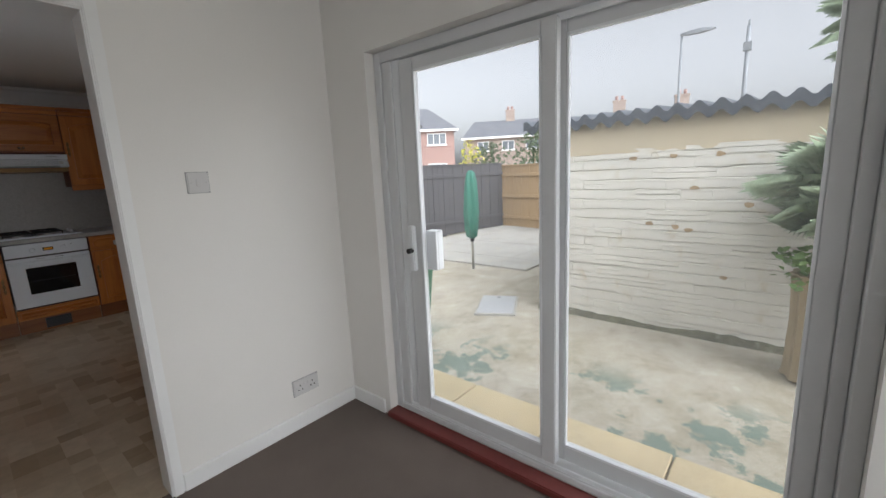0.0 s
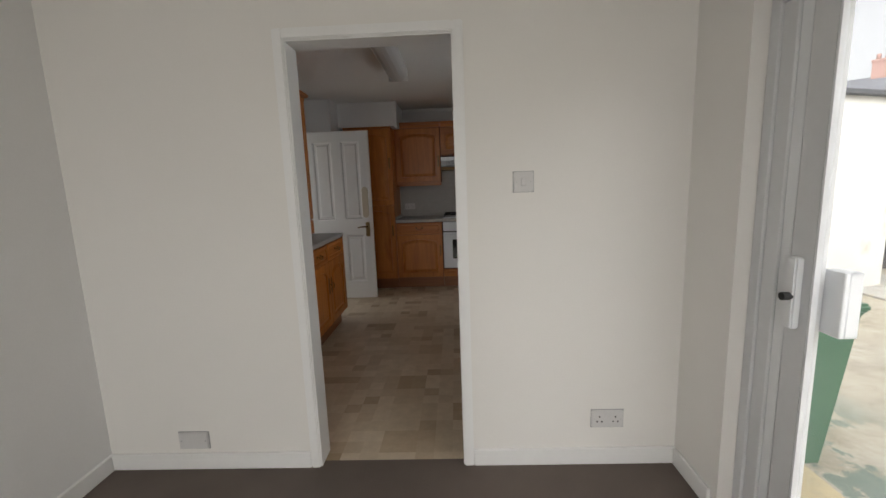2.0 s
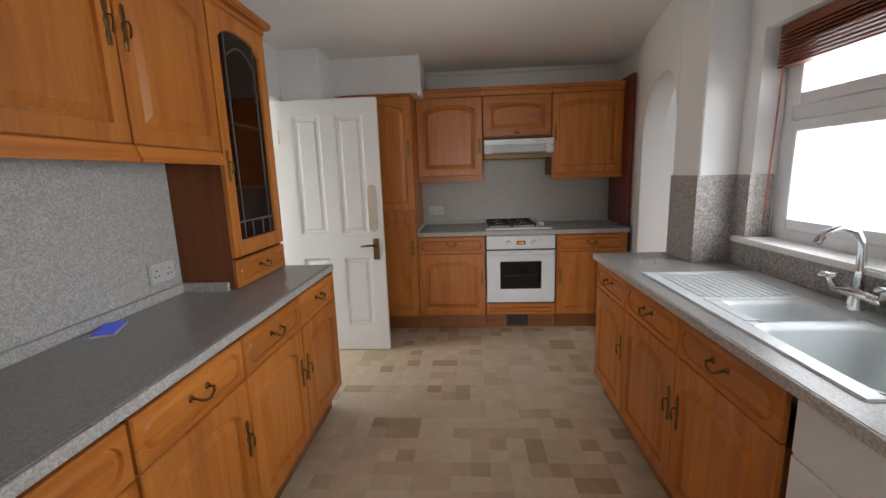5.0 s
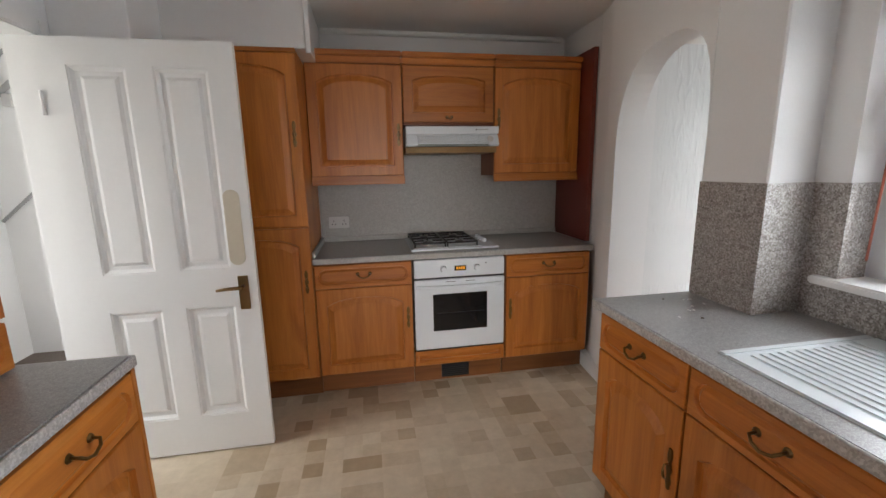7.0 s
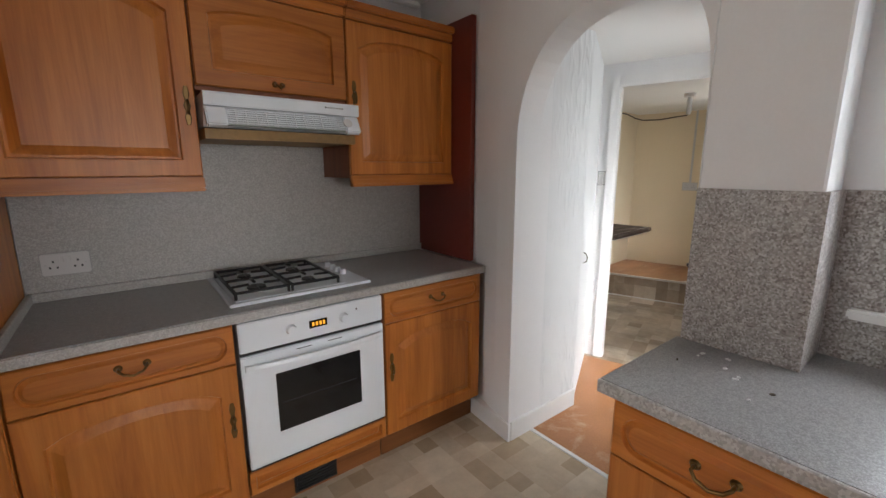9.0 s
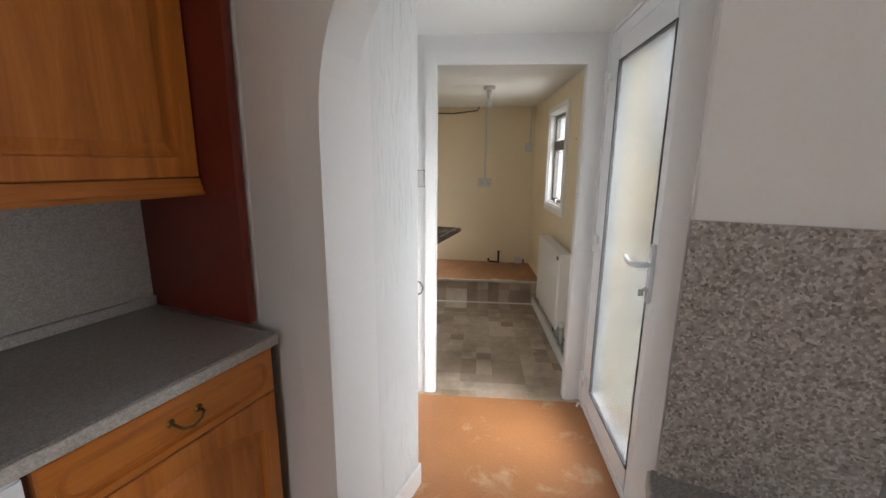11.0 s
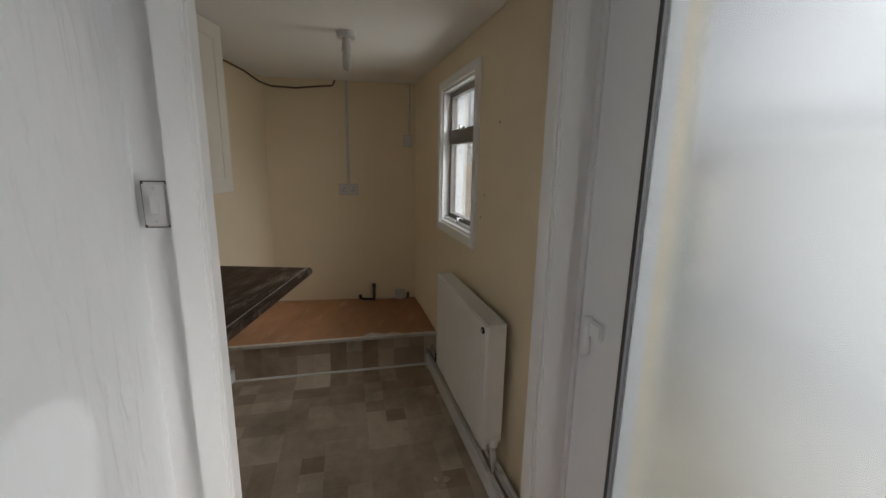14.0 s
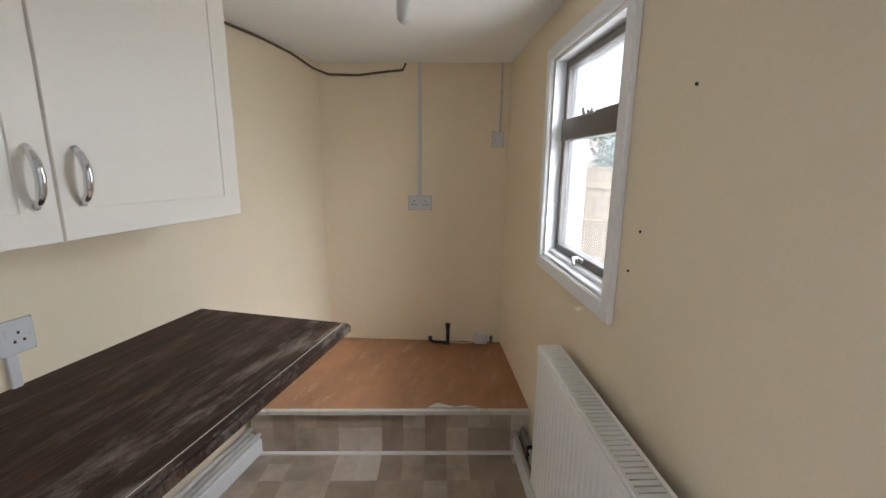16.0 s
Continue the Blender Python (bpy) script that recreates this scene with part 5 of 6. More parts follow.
# ---- lobby ----
def outside_door():
    e = thing("outside_door", "white plastic outside door with full frosted pane, closed", "door", LOB @ pose(0, -0.54, 0, 0, 0, 180), kind="structure")
    x0, x1, z0, z1 = 0.075, 0.885, 0.05, 2.035
    part("outer_frame", solid((0.0, -0.02, 0.0, 0.072, 0.07, 2.10), (0.892, -0.025, 0.0, 1.005, 0.07, 2.10), (0.072, -0.02, 2.038, 0.892, 0.07, 2.10), (0.072, -0.03, 0.0, 0.892, 0.07, 0.048), bevel=0.004, seg=2), UPVC, e)
    g0, g1, h0, h1 = 0.19, 0.785, 0.17, 1.93
    lf = part("leaf", solid((x0, -0.03, z0, g0, 0.04, z1), (g1, -0.03, z0, x1, 0.04, z1), (g0, -0.03, z0, g1, 0.04, h0), (g0, -0.03, h1, g1, 0.04, z1), bevel=0.005, seg=2), UPVC, e)
    part("gasket", solid((g0 - 0.003, -0.0325, h0, g0 + 0.009, -0.012, h1), (g1 - 0.006, -0.0325, h0, g1 + 0.003, -0.012, h1), (g0, -0.0325, h0 - 0.003, g1, -0.012, h0 + 0.006), (g0, -0.0325, h1 - 0.006, g1, -0.012, h1 + 0.003)), GASKET, lf)
    pn = part("pane", solid((g0 + 0.002, -0.026, h0 + 0.002, g1 - 0.002, -0.018, h1 - 0.002)), FROST, lf)
    pn.visible_shadow = False
    part("closing_gap", solid((x1, -0.02, z0, x1 + 0.007, 0.02, z1)), IRON, e)
    pl = part("handle_plate", solid((0.803, -0.044, 0.925, 0.833, -0.03, 1.16), bevel=0.006, seg=3), UPVC, lf)
    part("lever", tube([(0.818, -0.04, 1.075), (0.818, -0.085, 1.075), (0.80, -0.092, 1.074), (0.75, -0.092, 1.068), (0.71, -0.09, 1.074), (0.69, -0.088, 1.082)], [0.011, 0.011, 0.011, 0.0095, 0.009, 0.0085], 10), UPVC, pl)
    part("key", solid((0.811, -0.06, 0.975, 0.825, -0.04, 0.985), (0.816, -0.075, 0.955, 0.82, -0.055, 0.982), bevel=0.002), STEEL, pl)
    part("cylinder", disc(0.011, 0.008, 16, pose(0.818, -0.046, 0.98, 90)), STEEL, pl)
    for z in (0.19, 1.02, 1.855):
        h = part("hinge", tube([(0.07, -0.045, z - 0.05), (0.07, -0.045, z + 0.05)], 0.011, 10), UPVC, e)
        part("flag", solid((0.075, -0.046, z + 0.0, 0.125, -0.03, z + 0.045), bevel=0.005, seg=2), UPVC, h)


outside_door()
faceplate("light_switch", "white light switch on the streaked lobby wall", LOB @ pose(-1.077, -0.515, 1.40, 0, 0, 180))
faceplate("slim_switch", "narrow white architrave switch beside the utility doorway", LOB @ pose(0.02, 0.48, 1.352, 0, 0, -90), 0.046, 0.092, "slim")
structure("baseboard_arch", solid((1.62, 5.444, 0, 2.18, 5.46, 0.11), bevel=0.004), TRIM, "short white skirting in the archway", "skirting")
structure("baseboard_corner", prism([(1.604, 5.45), (1.618, 5.45), (1.70, 5.82), (1.64, 5.83)], 0.0, 0.10), TRIM, "white skirting at the foot of the archway wall", "skirting")
wire = tagged(new("loose_wire", mesh_of("loose_wire", tube([(2.30, 5.53, 0.925), (2.306, 5.512, 0.918), (2.312, 5.503, 0.895), (2.309, 5.506, 0.87), (2.298, 5.53, 0.855)], 0.0032), CABLE)), "short loop of stiff wire sticking out of the plaster", "wire")
rb = thing("plaster_crumbs", "crumbs of plaster on the door sill", "debris")
for k in range(7):
    x, y = lob(-0.03 - 0.05 * random.random(), -0.47 - 0.06 * random.random())
    part("crumb", solid((x, y, 0.0, x + 0.012 + 0.012 * random.random(), y + 0.014, 0.012), bevel=0.003), TRIM, rb, m=pose(0, 0, 0))

# ---- utility room ----
UL = Matrix.Translation((3.541, 6.701, 0)) @ pose(0, 0, 0, 0, 0, 4.66)


def shaker_door(w, h, d=0.019):
    s = 0.07
    return loops_mesh([ring(0, w, 0, h, 0), ring(0, w, 0, h, -d + 0.002), ring(0.002, w - 0.002, 0.002, h - 0.002, -d), ring(s, w - s, s, h - s, -d), ring(s + 0.002, w - s - 0.002, s + 0.002, h - s - 0.002, -d + 0.004), ring(s + 0.006, w - s - 0.006, s + 0.006, h - s - 0.006, -d + 0.004)])


cab = thing("utility_wall_cabinet", "cream two-door wall cabinet with steel bow handles", "wall cabinet", UL)
part("carcass", solid((-0.588, -0.33, 1.285, 0.557, 0.0, 2.07), bevel=0.001), CREAM_DOOR, cab)
for x0, hx in ((-0.588, 0.525), (-0.014, 0.045)):
    d = part("door", shaker_door(0.568, 0.785), CREAM_DOOR, cab, m=pose(x0, -0.331, 1.28))
    part("handle", tube([(hx, -0.02 + dy, 0.08 + 0.128 * k / 8) for k, dy in ((0, 0), (1, -0.016), (2, -0.024), (4, -0.029), (6, -0.024), (7, -0.016), (8, 0))], [0.0075, 0.0085, 0.0095, 0.01, 0.0095, 0.0085, 0.0075], 10), CHROME, d, "chrome bow handle")

top = thing("utility_worktop", "scuffed dark brown worktop cantilevered from the cream wall", "worktop", UL)
part("slab", solid((-0.6, -0.685, 0.806, 0.69, 0.0, 0.846), bevel=0.003), WORN_TOP, top)
part("front_lip", solid((-0.6, -0.692, 0.812, 0.69, -0.684, 0.84), bevel=0.002), WORN_TOP, top)
part("edge_wear", solid((-0.6, -0.6635, 0.8455, 0.688, -0.6605, 0.8465)), DIRTY_PIPE, top, "pale worn line along the front edge")
part("lower_edge", solid((-0.6, -0.66, 0.792, 0.69, -0.64, 0.806)), CREAM_DOOR, top)
part("batten", solid((-0.6, -0.03, 0.76, 0.69, 0.0, 0.806)), CREAM_DOOR, top)
ds = faceplate("double_socket", "white double socket above the worktop on surface trunking", UL @ pose(0.022, 0, 0.985), 0.15, 0.092, "double")
for a, b, x in ((-0.139, -0.046, 0.012), (0.046, 0.295, -0.045)):
    part("trunking", solid((x - 0.013, -0.016, a, x + 0.013, 0.0, b), bevel=0.002), PLASTIC, ds)

BACK_A = math.degrees(math.atan2(UT_BR[1] - UT_BL[1], UT_BR[0] - UT_BL[0]))
UB = Matrix.Translation((UT_BL[0], UT_BL[1], 0)) @ pose(0, 0, 0, 0, 0, BACK_A)
sk = faceplate("double_socket", "white double socket under a conduit on the end wall", UB @ pose(0.634, 0, 1.212), 0.15, 0.088, "double")
part("conduit", solid((-0.01, -0.014, 0.044, 0.01, 0.0, 0.87), bevel=0.003), PLASTIC, sk)
jb = faceplate("fused_outlet", "small cream outlet plate high in the corner", UB @ pose(1.13, 0, 1.62), 0.07, 0.09, "blank")
part("wire", tube([(0.012, -0.006, 0.045), (0.014, -0.006, 0.46)], 0.006), DIRTY_PIPE, jb)
pipe = thing("capped_pipe", "dark capped pipe stub standing on the raised floor", "pipe", UB @ pose(0.83, -0.06, 0.245))
part("stub", tube([(0, 0, 0), (0, 0, 0.14)], 0.013, 12), IRON, pipe)
part("cap", disc(0.017, 0.02, 12, pose(0, 0, 0.14)), IRON, pipe)
part("elbow", tube([(0, 0, 0.012), (-0.09, 0.01, 0.012), (-0.12, 0.01, 0.02)], 0.011), IRON, pipe)
part("valve", disc(0.014, 0.03, 10, pose(-0.12, 0.01, 0.035)), IRON, pipe)
wb = thing("outlet_box", "small white box low on the end wall", "box", UB @ pose(1.06, 0, 0.247))
part("box", solid((-0.045, -0.05, 0.0, 0.04, 0.0, 0.075), bevel=0.004), PLASTIC, wb)
part("lead", tube([(-0.04, -0.03, 0.01), (-0.12, -0.05, 0.006), (-0.24, -0.03, 0.006), (-0.33, -0.04, 0.006)], 0.004), DIRTY_PIPE, wb)
part("plug", disc(0.012, 0.05, 10, pose(0.07, -0.02, 0.025)), CABLE, wb)
tw = thing("torn_underlay", "torn strip of white vinyl backing on the edge of the step", "scrap")
for a, b, c in (((1.80, 0.0), (1.80, -0.15), (1.84, -0.05)), ((1.80, -0.13), (1.80, -0.26), (1.82, -0.2))):
    bm = prism([lob(*a), lob(*b), lob(*c)], 0.2455, 0.252)
    part("scrap", bm, DIRTY_PIPE, tw)
structure("trim_step_nosing", prism([lob(1.766, 0.87), lob(1.766, -0.53), lob(1.79, -0.53), lob(1.79, 0.87)], 0.23, 0.2505), DIRTY_PIPE, "worn pale nosing on the edge of the step", "trim")

tagged(new("loose_cable", mesh_of("loose_cable", tube([(4.18, 6.735, 2.04), (4.45, 6.755, 2.05), (4.75, 6.775, 2.055), (5.0, 6.80, 2.05), (5.22, 6.815, 2.02), (5.33, 6.78, 2.005), (5.38, 6.6, 2.0), (5.42, 6.42, 2.02), (5.45, 6.33, 2.03), (5.455, 6.31, 2.07)], 0.007), CABLE)), "dirty cable sagging along the top of the cream walls", "cable")

lamp = thing("batten_lampholder", "white batten lampholder with a bare bulb on the ceiling", "ceiling light", pose(4.25, 5.82, Z_UT))
part("base", disc(0.045, 0.03, 24, pose(0, 0, -0.015), 0.05), PLASTIC, lamp)
part("holder", tube([(0, 0, -0.02), (0, 0, -0.09)], [0.02, 0.024], 16), PLASTIC, lamp)
part("bulb", tube([(0, 0, -0.088), (0, 0, -0.10), (0, 0, -0.13), (0, 0, -0.17), (0, 0, -0.182)], [0.014, 0.02, 0.022, 0.02, 0.008], 16), TUBE, lamp)


def radiator():
    e = thing("panel_radiator", "white double panel radiator with grille top and bare valve", "radiator", RW @ pose(1.38, 0, 0, 0, 0, 180))
    w, z0, z1 = 0.80, 0.255, 0.82
    face = [(0.0, -0.112), (0.006, -0.121), (0.014, -0.125)]
    for k in range(23):
        x = 0.024 + 0.0333 * k
        face += [(x, -0.125), (x + 0.007, -0.123), (x + 0.013, -0.123), (x + 0.02, -0.125)]
    face += [(w - 0.014, -0.125), (w - 0.006, -0.121), (w, -0.112), (w, -0.105), (0.0, -0.105)]
    part("front_panel", prism(face, z0 + 0.012, z1 - 0.03), RADIATOR, e)
    for a, b in ((z0, z0 + 0.014), (z1 - 0.032, z1 - 0.004)):
        part("front_rail", solid((0.0, -0.1255, a, w, -0.105, b), bevel=0.004, seg=2), RADIATOR, e)
    part("rear_panel", solid((0.01, -0.055, z0 + 0.01, w - 0.01, -0.04, z1 - 0.01), bevel=0.005), RADIATOR, e)
    part("side_panel", solid((-0.003, -0.118, z0 + 0.03, 0.002, -0.04, z1), bevel=0.001), RADIATOR, e)
    part("side_panel", solid((w - 0.002, -0.118, z0 + 0.03, w + 0.003, -0.04, z1), bevel=0.001), RADIATOR, e)
    g = part("top_grille", solid((0.0, -0.122, z1 - 0.006, w, -0.112, z1), (0.0, -0.05, z1 - 0.006, w, -0.038, z1), bevel=0.001), RADIATOR, e)
    for k in range(44):
        part("grille_bar", solid((0.005 + 0.018 * k, -0.112, z1 - 0.008, 0.0185 + 0.018 * k, -0.05, z1 - 0.002)), RADIATOR, g)
    b = part("bleed_valve", disc(0.014, 0.008, 16, pose(w - 0.035, -0.127, z1 - 0.035, 90)), IRON, e)
    part("nut", disc(0.008, 0.012, 6, pose(w - 0.035, -0.13, z1 - 0.035, 90)), STEEL, b)
    v = part("valve", tube([(w - 0.05, -0.08, z0 + 0.03), (w + 0.0, -0.08, z0 + 0.03), (w + 0.02, -0.08, z0 - 0.01), (w + 0.02, -0.08, z0 - 0.1)], [0.012, 0.014, 0.014, 0.008]), DIRTY_PIPE, e)
    part("valve_cap", disc(0.017, 0.035, 14, pose(w + 0.02, -0.08, z0 + 0.05)), RADIATOR, v)
    for z in (0.4, 0.68):
        part("bracket", solid((0.15, -0.042, z, 0.18, 0.0, z + 0.03), (w - 0.18, -0.042, z, w - 0.15, 0.0, z + 0.03)), RADIATOR, e)


radiator()


def skirting_pipes(name, m, x0, x1, label):
    e = thing(name, label, "pipe", m)
    part("boxing", solid((x0, -0.075, 0.0, x1, -0.055, 0.085), bevel=0.004), TRIM, e)
    for y, z in ((-0.03, 0.10), (-0.03, 0.135), (-0.065, 0.105)):
        part("pipe_run", tube([(x0, y, z), (x1, y, z)], 0.0115), DIRTY_PIPE, e)
    for x in (x0 + 0.15, (x0 + x1) / 2, x1 - 0.1):
        part("clip", solid((x, -0.045, 0.08, x + 0.02, 0.0, 0.15)), IRON, e)


skirting_pipes("skirting_pipes", RW @ pose(0, 0, 0, 0, 0, 180), -1.87, -0.12, "grubby painted pipes along the foot of the cream wall")
skirting_pipes("skirting_pipes", UL, -0.55, 1.04, "grubby painted pipes under the dark worktop")


def utility_window():
    e = thing("window_2", "small window with grey aluminium frame in a white surround", "window", RW @ pose(0, 0, 0, 0, 0, 0), kind="structure")
    x0, x1, z0, z1 = WX0, WX1, WZ0, WZ1
    for bx in ((x0 - 0.055, 0, z0 - 0.055, x0, 0.018, z1 + 0.05), (x1, 0, z0 - 0.055, x1 + 0.055, 0.018, z1 + 0.05), (x0, 0, z0 - 0.055, x1, 0.018, z0), (x0, 0, z1, x1, 0.018, z1 + 0.05)):
        part("architrave", solid(bx, bevel=0.004, seg=2), TRIM, e)
    part("window_sill", solid((x0, -0.06, z0, x1, 0.004, z0 + 0.014), (x0, -0.075, z0 + 0.014, x1, -0.02, z0 + 0.03), bevel=0.003), TRIM, e)
    part("reveal", solid((x0, -0.14, z0, x0 + 0.012, 0, z1), (x1 - 0.012, -0.14, z0, x1, 0, z1), (x0, -0.14, z1 - 0.012, x1, 0, z1)), TRIM, e)
    a, b, c, d = x0 + 0.012, x1 - 0.012, z0 + 0.03, z1 - 0.012
    f = part("window_frame", solid((a, -0.085, c, a + 0.03, -0.045, d), (b - 0.03, -0.085, c, b, -0.045, d), (a, -0.085, c, b, -0.045, c + 0.03), (a, -0.085, d - 0.03, b, -0.045, d), (a, -0.085, 1.56, b, -0.04, 1.645), bevel=0.003), FRAME_BRONZE, e)
    for q, r in ((c + 0.03, 1.56), (1.645, d - 0.03)):
        p = part("pane", solid((a + 0.03, -0.068, q, b - 0.03, -0.062, r)), GLASS, f)
        p.visible_shadow = False
    for z in (1.645, c + 0.02):
        h = part("stay", solid(((a + b) / 2 - 0.03, -0.04, z - 0.008, (a + b) / 2 + 0.03, -0.03, z + 0.008), bevel=0.002), STEEL, e)
        part("catch", tube([((a + b) / 2, -0.035, z), ((a + b) / 2 + 0.004, -0.012, z + 0.006), ((a + b) / 2 - 0.03, -0.005, z - 0.012)], 0.007), STEEL, h)


utility_window()
for x, z in ((0.84, 1.62), (0.99, 1.30), (1.03, 1.19)):
    tagged(new("screw_hole", mesh_of("screw_hole", disc(0.0035, 0.004, 10, RW @ pose(x, 0.001, z, 90)), DARK_SLOT)), "dark screw hole in the cream wall", "hole")
db = thing("plaster_debris", "pale crumbs of debris on the vinyl floor", "debris", pose(3.71, 5.24, 0.001))
for k in range(8):
    s = 0.008 + 0.02 * random.random()
    part("crumb", solid((0, 0, 0, s, s * 0.7, s * 0.5), bevel=s * 0.15), PLATE_CREAM, db, m=pose(random.gauss(0, 0.03), random.gauss(0, 0.02), 0, 0, 0, random.random() * 180))
cr = thing("worktop_crumbs", "flakes of plaster and grit on the grey worktop beside the pier", "debris", pose(1.3, 4.42, 0.909))
for k in range(10):
    s = 0.004 + 0.009 * random.random()
    part("flake", solid((0, 0, 0, s, s * 0.6, 0.003)), CABLE if k % 5 == 0 else TRIM, cr, m=pose(random.uniform(-0.15, 0.1), random.uniform(-0.1, 0.15), 0, 0, 0, random.random() * 180))

crack = structure("trim_flaking_edge", solid(*[(-1.0075 - random.uniform(0.001, 0.005), -0.5165, 0.1 + 0.05 * k, -1.0065 + random.uniform(0.0, 0.002), -0.5135, 0.152 + 0.05 * k) for k in range(38) if random.random() < 0.92]), CRACK, "dark flaking line where plaster meets the door frame", "crack")
crack.matrix_basis = LOB


# ---- garden ----
G = -0.1
gm = bmesh.new()
bmesh.ops.create_grid(gm, x_segments=40, y_segments=40, size=200.0, matrix=pose(0, 0, G - 0.02))
structure("ground", gm, CONCRETE, "worn pale concrete yard with algae and paint stains", "ground")


def slab_row(name, label, mat, cells, z, h):
    e = thing(name, label, "paving", kind="structure")
    cache = {}
    for x, y, w, l in cells:
        key = (w, l)
        if key not in cache:
            cache[key] = mesh_of("slab", solid((0.004, 0.004, -h, w - 0.004, l - 0.004, 0), bevel=0.006), mat)
        o = new("slab", cache[key])
        o.parent = e
        o.matrix_basis = pose(x, y, z + random.uniform(-0.003, 0.003), 0, 0, random.uniform(-0.4, 0.4))
    return e


slab_row("pavement_house", "row of yellowish paving slabs along the house", SLAB_YELLOW, [(1.87, -2.4 + 0.6 * k, 0.42, 0.6) for k in range(9)], G + 0.012, 0.05)
slab_row("pavement_far", "grey paving slabs at the end of the yard", SLAB_GREY, [(5.35 + 0.6 * i, 2.5 + 0.6 * j, 0.6, 0.6) for i in range(7) for j in range(6) if not (i == 0 and j < 1)], G + 0.008, 0.04)

mh = thing("manhole_cover", "pale metal manhole cover set in the concrete", "manhole cover", pose(3.83, 2.62, G, 0, 0, 27))
part("frame", solid((-0.31, -0.21, -0.02, 0.31, 0.21, 0.003), bevel=0.003), SLAB_GREY, mh)
part("cover", solid((-0.285, -0.185, -0.015, 0.285, 0.185, 0.012), bevel=0.004), COVER, mh)
part("keyhole", solid((0.2, -0.02, 0.011, 0.24, 0.02, 0.0135)), IRON, mh)


def garage():
    e = thing("garage", "white-painted block garage with dark corrugated roof", "outbuilding")
    X, y0, y1 = 4.03, -4.0, 2.22
    part("wall", solid((X + 0.008, y0, G - 0.05, X + 0.25, y1, 1.72), (X + 0.25, y1 - 0.2, G - 0.05, X + 3.4, y1 - 0.02, 1.72)), BRICK_WHITE, e)
    random.seed(9)
    foot = []
    h = 0.045
    for k in range(121):
        h = min(0.07, max(0.015, h + random.uniform(-0.014, 0.014)))
        y = y0 + (y1 - y0) * k / 120
        foot.append([(X - 0.02 - 0.4 * h, y, G - 0.03), (X + 0.03, y, G - 0.03), (X + 0.03, y, G + h + 0.01), (X - 0.01, y, G + h)])
    part("mossy_foot", loops_mesh(foot), MOSS, e, "dark mossy foot of the wall")
    part("fascia", solid((X - 0.008, y0, 1.43, X + 0.02, y1, 1.715), bevel=0.004), FASCIA, e)
    # corrugated sheet: waves run along y, rising to the back
    bm = bmesh.new()
    n = 250
    rows = []
    for x, z in ((X - 0.09, 1.765), (X + 1.6, 1.88), (X + 3.4, 2.0)):
        rows.append([bm.verts.new((x, y0 + (y1 + 0.12 - y0) * k / n, z + 0.028 * math.sin(k / n * (y1 + 0.12 - y0) / 0.146 * math.tau))) for k in range(n + 1)])
    for a, b in zip(rows, rows[1:]):
        for k in range(n):
            bm.faces.new((a[k], a[k + 1], b[k + 1], b[k]))
    low = [bm.verts.new(v.co - Vector((0, 0, 0.085))) for v in rows[0]]
    for k in range(n):
        bm.faces.new((low[k], low[k + 1], rows[0][k + 1], rows[0][k]))
    bmesh.ops.recalc_face_normals(bm, faces=bm.faces[:])
    part("roof", bm, CORRUGATED, e)
    # painted blocks, uneven courses
    random.seed(4)
    meshes = []
    for k in range(14):
        L = (0.225, 0.22, 0.25, 0.34, 0.225, 0.24, 0.45)[k % 7]
        H = 0.087 if k < 9 else 0.0435
        c = random.uniform(0.002, 0.009)
        prof = ((-0.035 + c, 0.0005), (-0.035, 0.003 + 0.7 * c), (-0.036, H * 0.35), (-0.034, H * 0.7), (-0.035, H - 0.003 - 0.5 * c), (-0.035 + c, H + 0.0005), (0.0, H + 0.0005), (0.0, 0.0005))
        bm = loops_mesh([[(x + (jx if x < -0.025 else 0), y, z + jz) for x, z in prof] for y, jx, jz in [(0.0005 + (L - 0.001) * i / 3, random.uniform(-0.003, 0.003), random.uniform(-0.004, 0.004)) for i in range(4)]])
        meshes.append((L, H, mesh_of("brick", bm, BRICK_WHITE)))
    tall, thin = meshes[:9], meshes[9:]
    z = G
    row = 0
    while z < 1.40:
        proud = random.uniform(-0.003, 0.003)
        y = y1 - (0.11 if row % 2 else 0.0)
        while y > -1.35:
            split = random.random() < 0.3
            L, H, me = random.choice(thin if split else tall)
            y -= L
            for up in range(2 if split else 1):
                o = new("brick", me)
                o.parent = e
                o.matrix_basis = pose(X + 0.03 + proud + random.uniform(-0.002, 0.002), y, z + up * H + random.uniform(-0.003, 0.003))
        z += 0.087
        row += 1
    for y, z in ((1.33, 1.385), (1.02, 1.39), (0.70, 1.385), (0.86, 1.13), (1.18, 0.83), (0.98, 0.81), (0.88, 0.79), (0.5, 1.0), (0.62, 0.42)):
        pts = [(0.0, 0.03 * math.cos(a) * random.uniform(0.7, 1.4), 0.018 * math.sin(a) * random.uniform(0.6, 1.5)) for a in [math.tau * j / 9 for j in range(9)]]
        bm = bmesh.new()
        vs = [bm.verts.new(p) for p in pts]
        bm.faces.new(vs)
        back = bmesh.ops.extrude_face_region(bm, geom=bm.faces[:])
        for v in back["geom"]:
            if isinstance(v, bmesh.types.BMVert):
                v.co.x -= 0.004
        bmesh.ops.recalc_face_normals(bm, faces=bm.faces[:])
        part("rust_patch", bm, RUST, e, m=pose(X - 0.008, y, z))


garage()


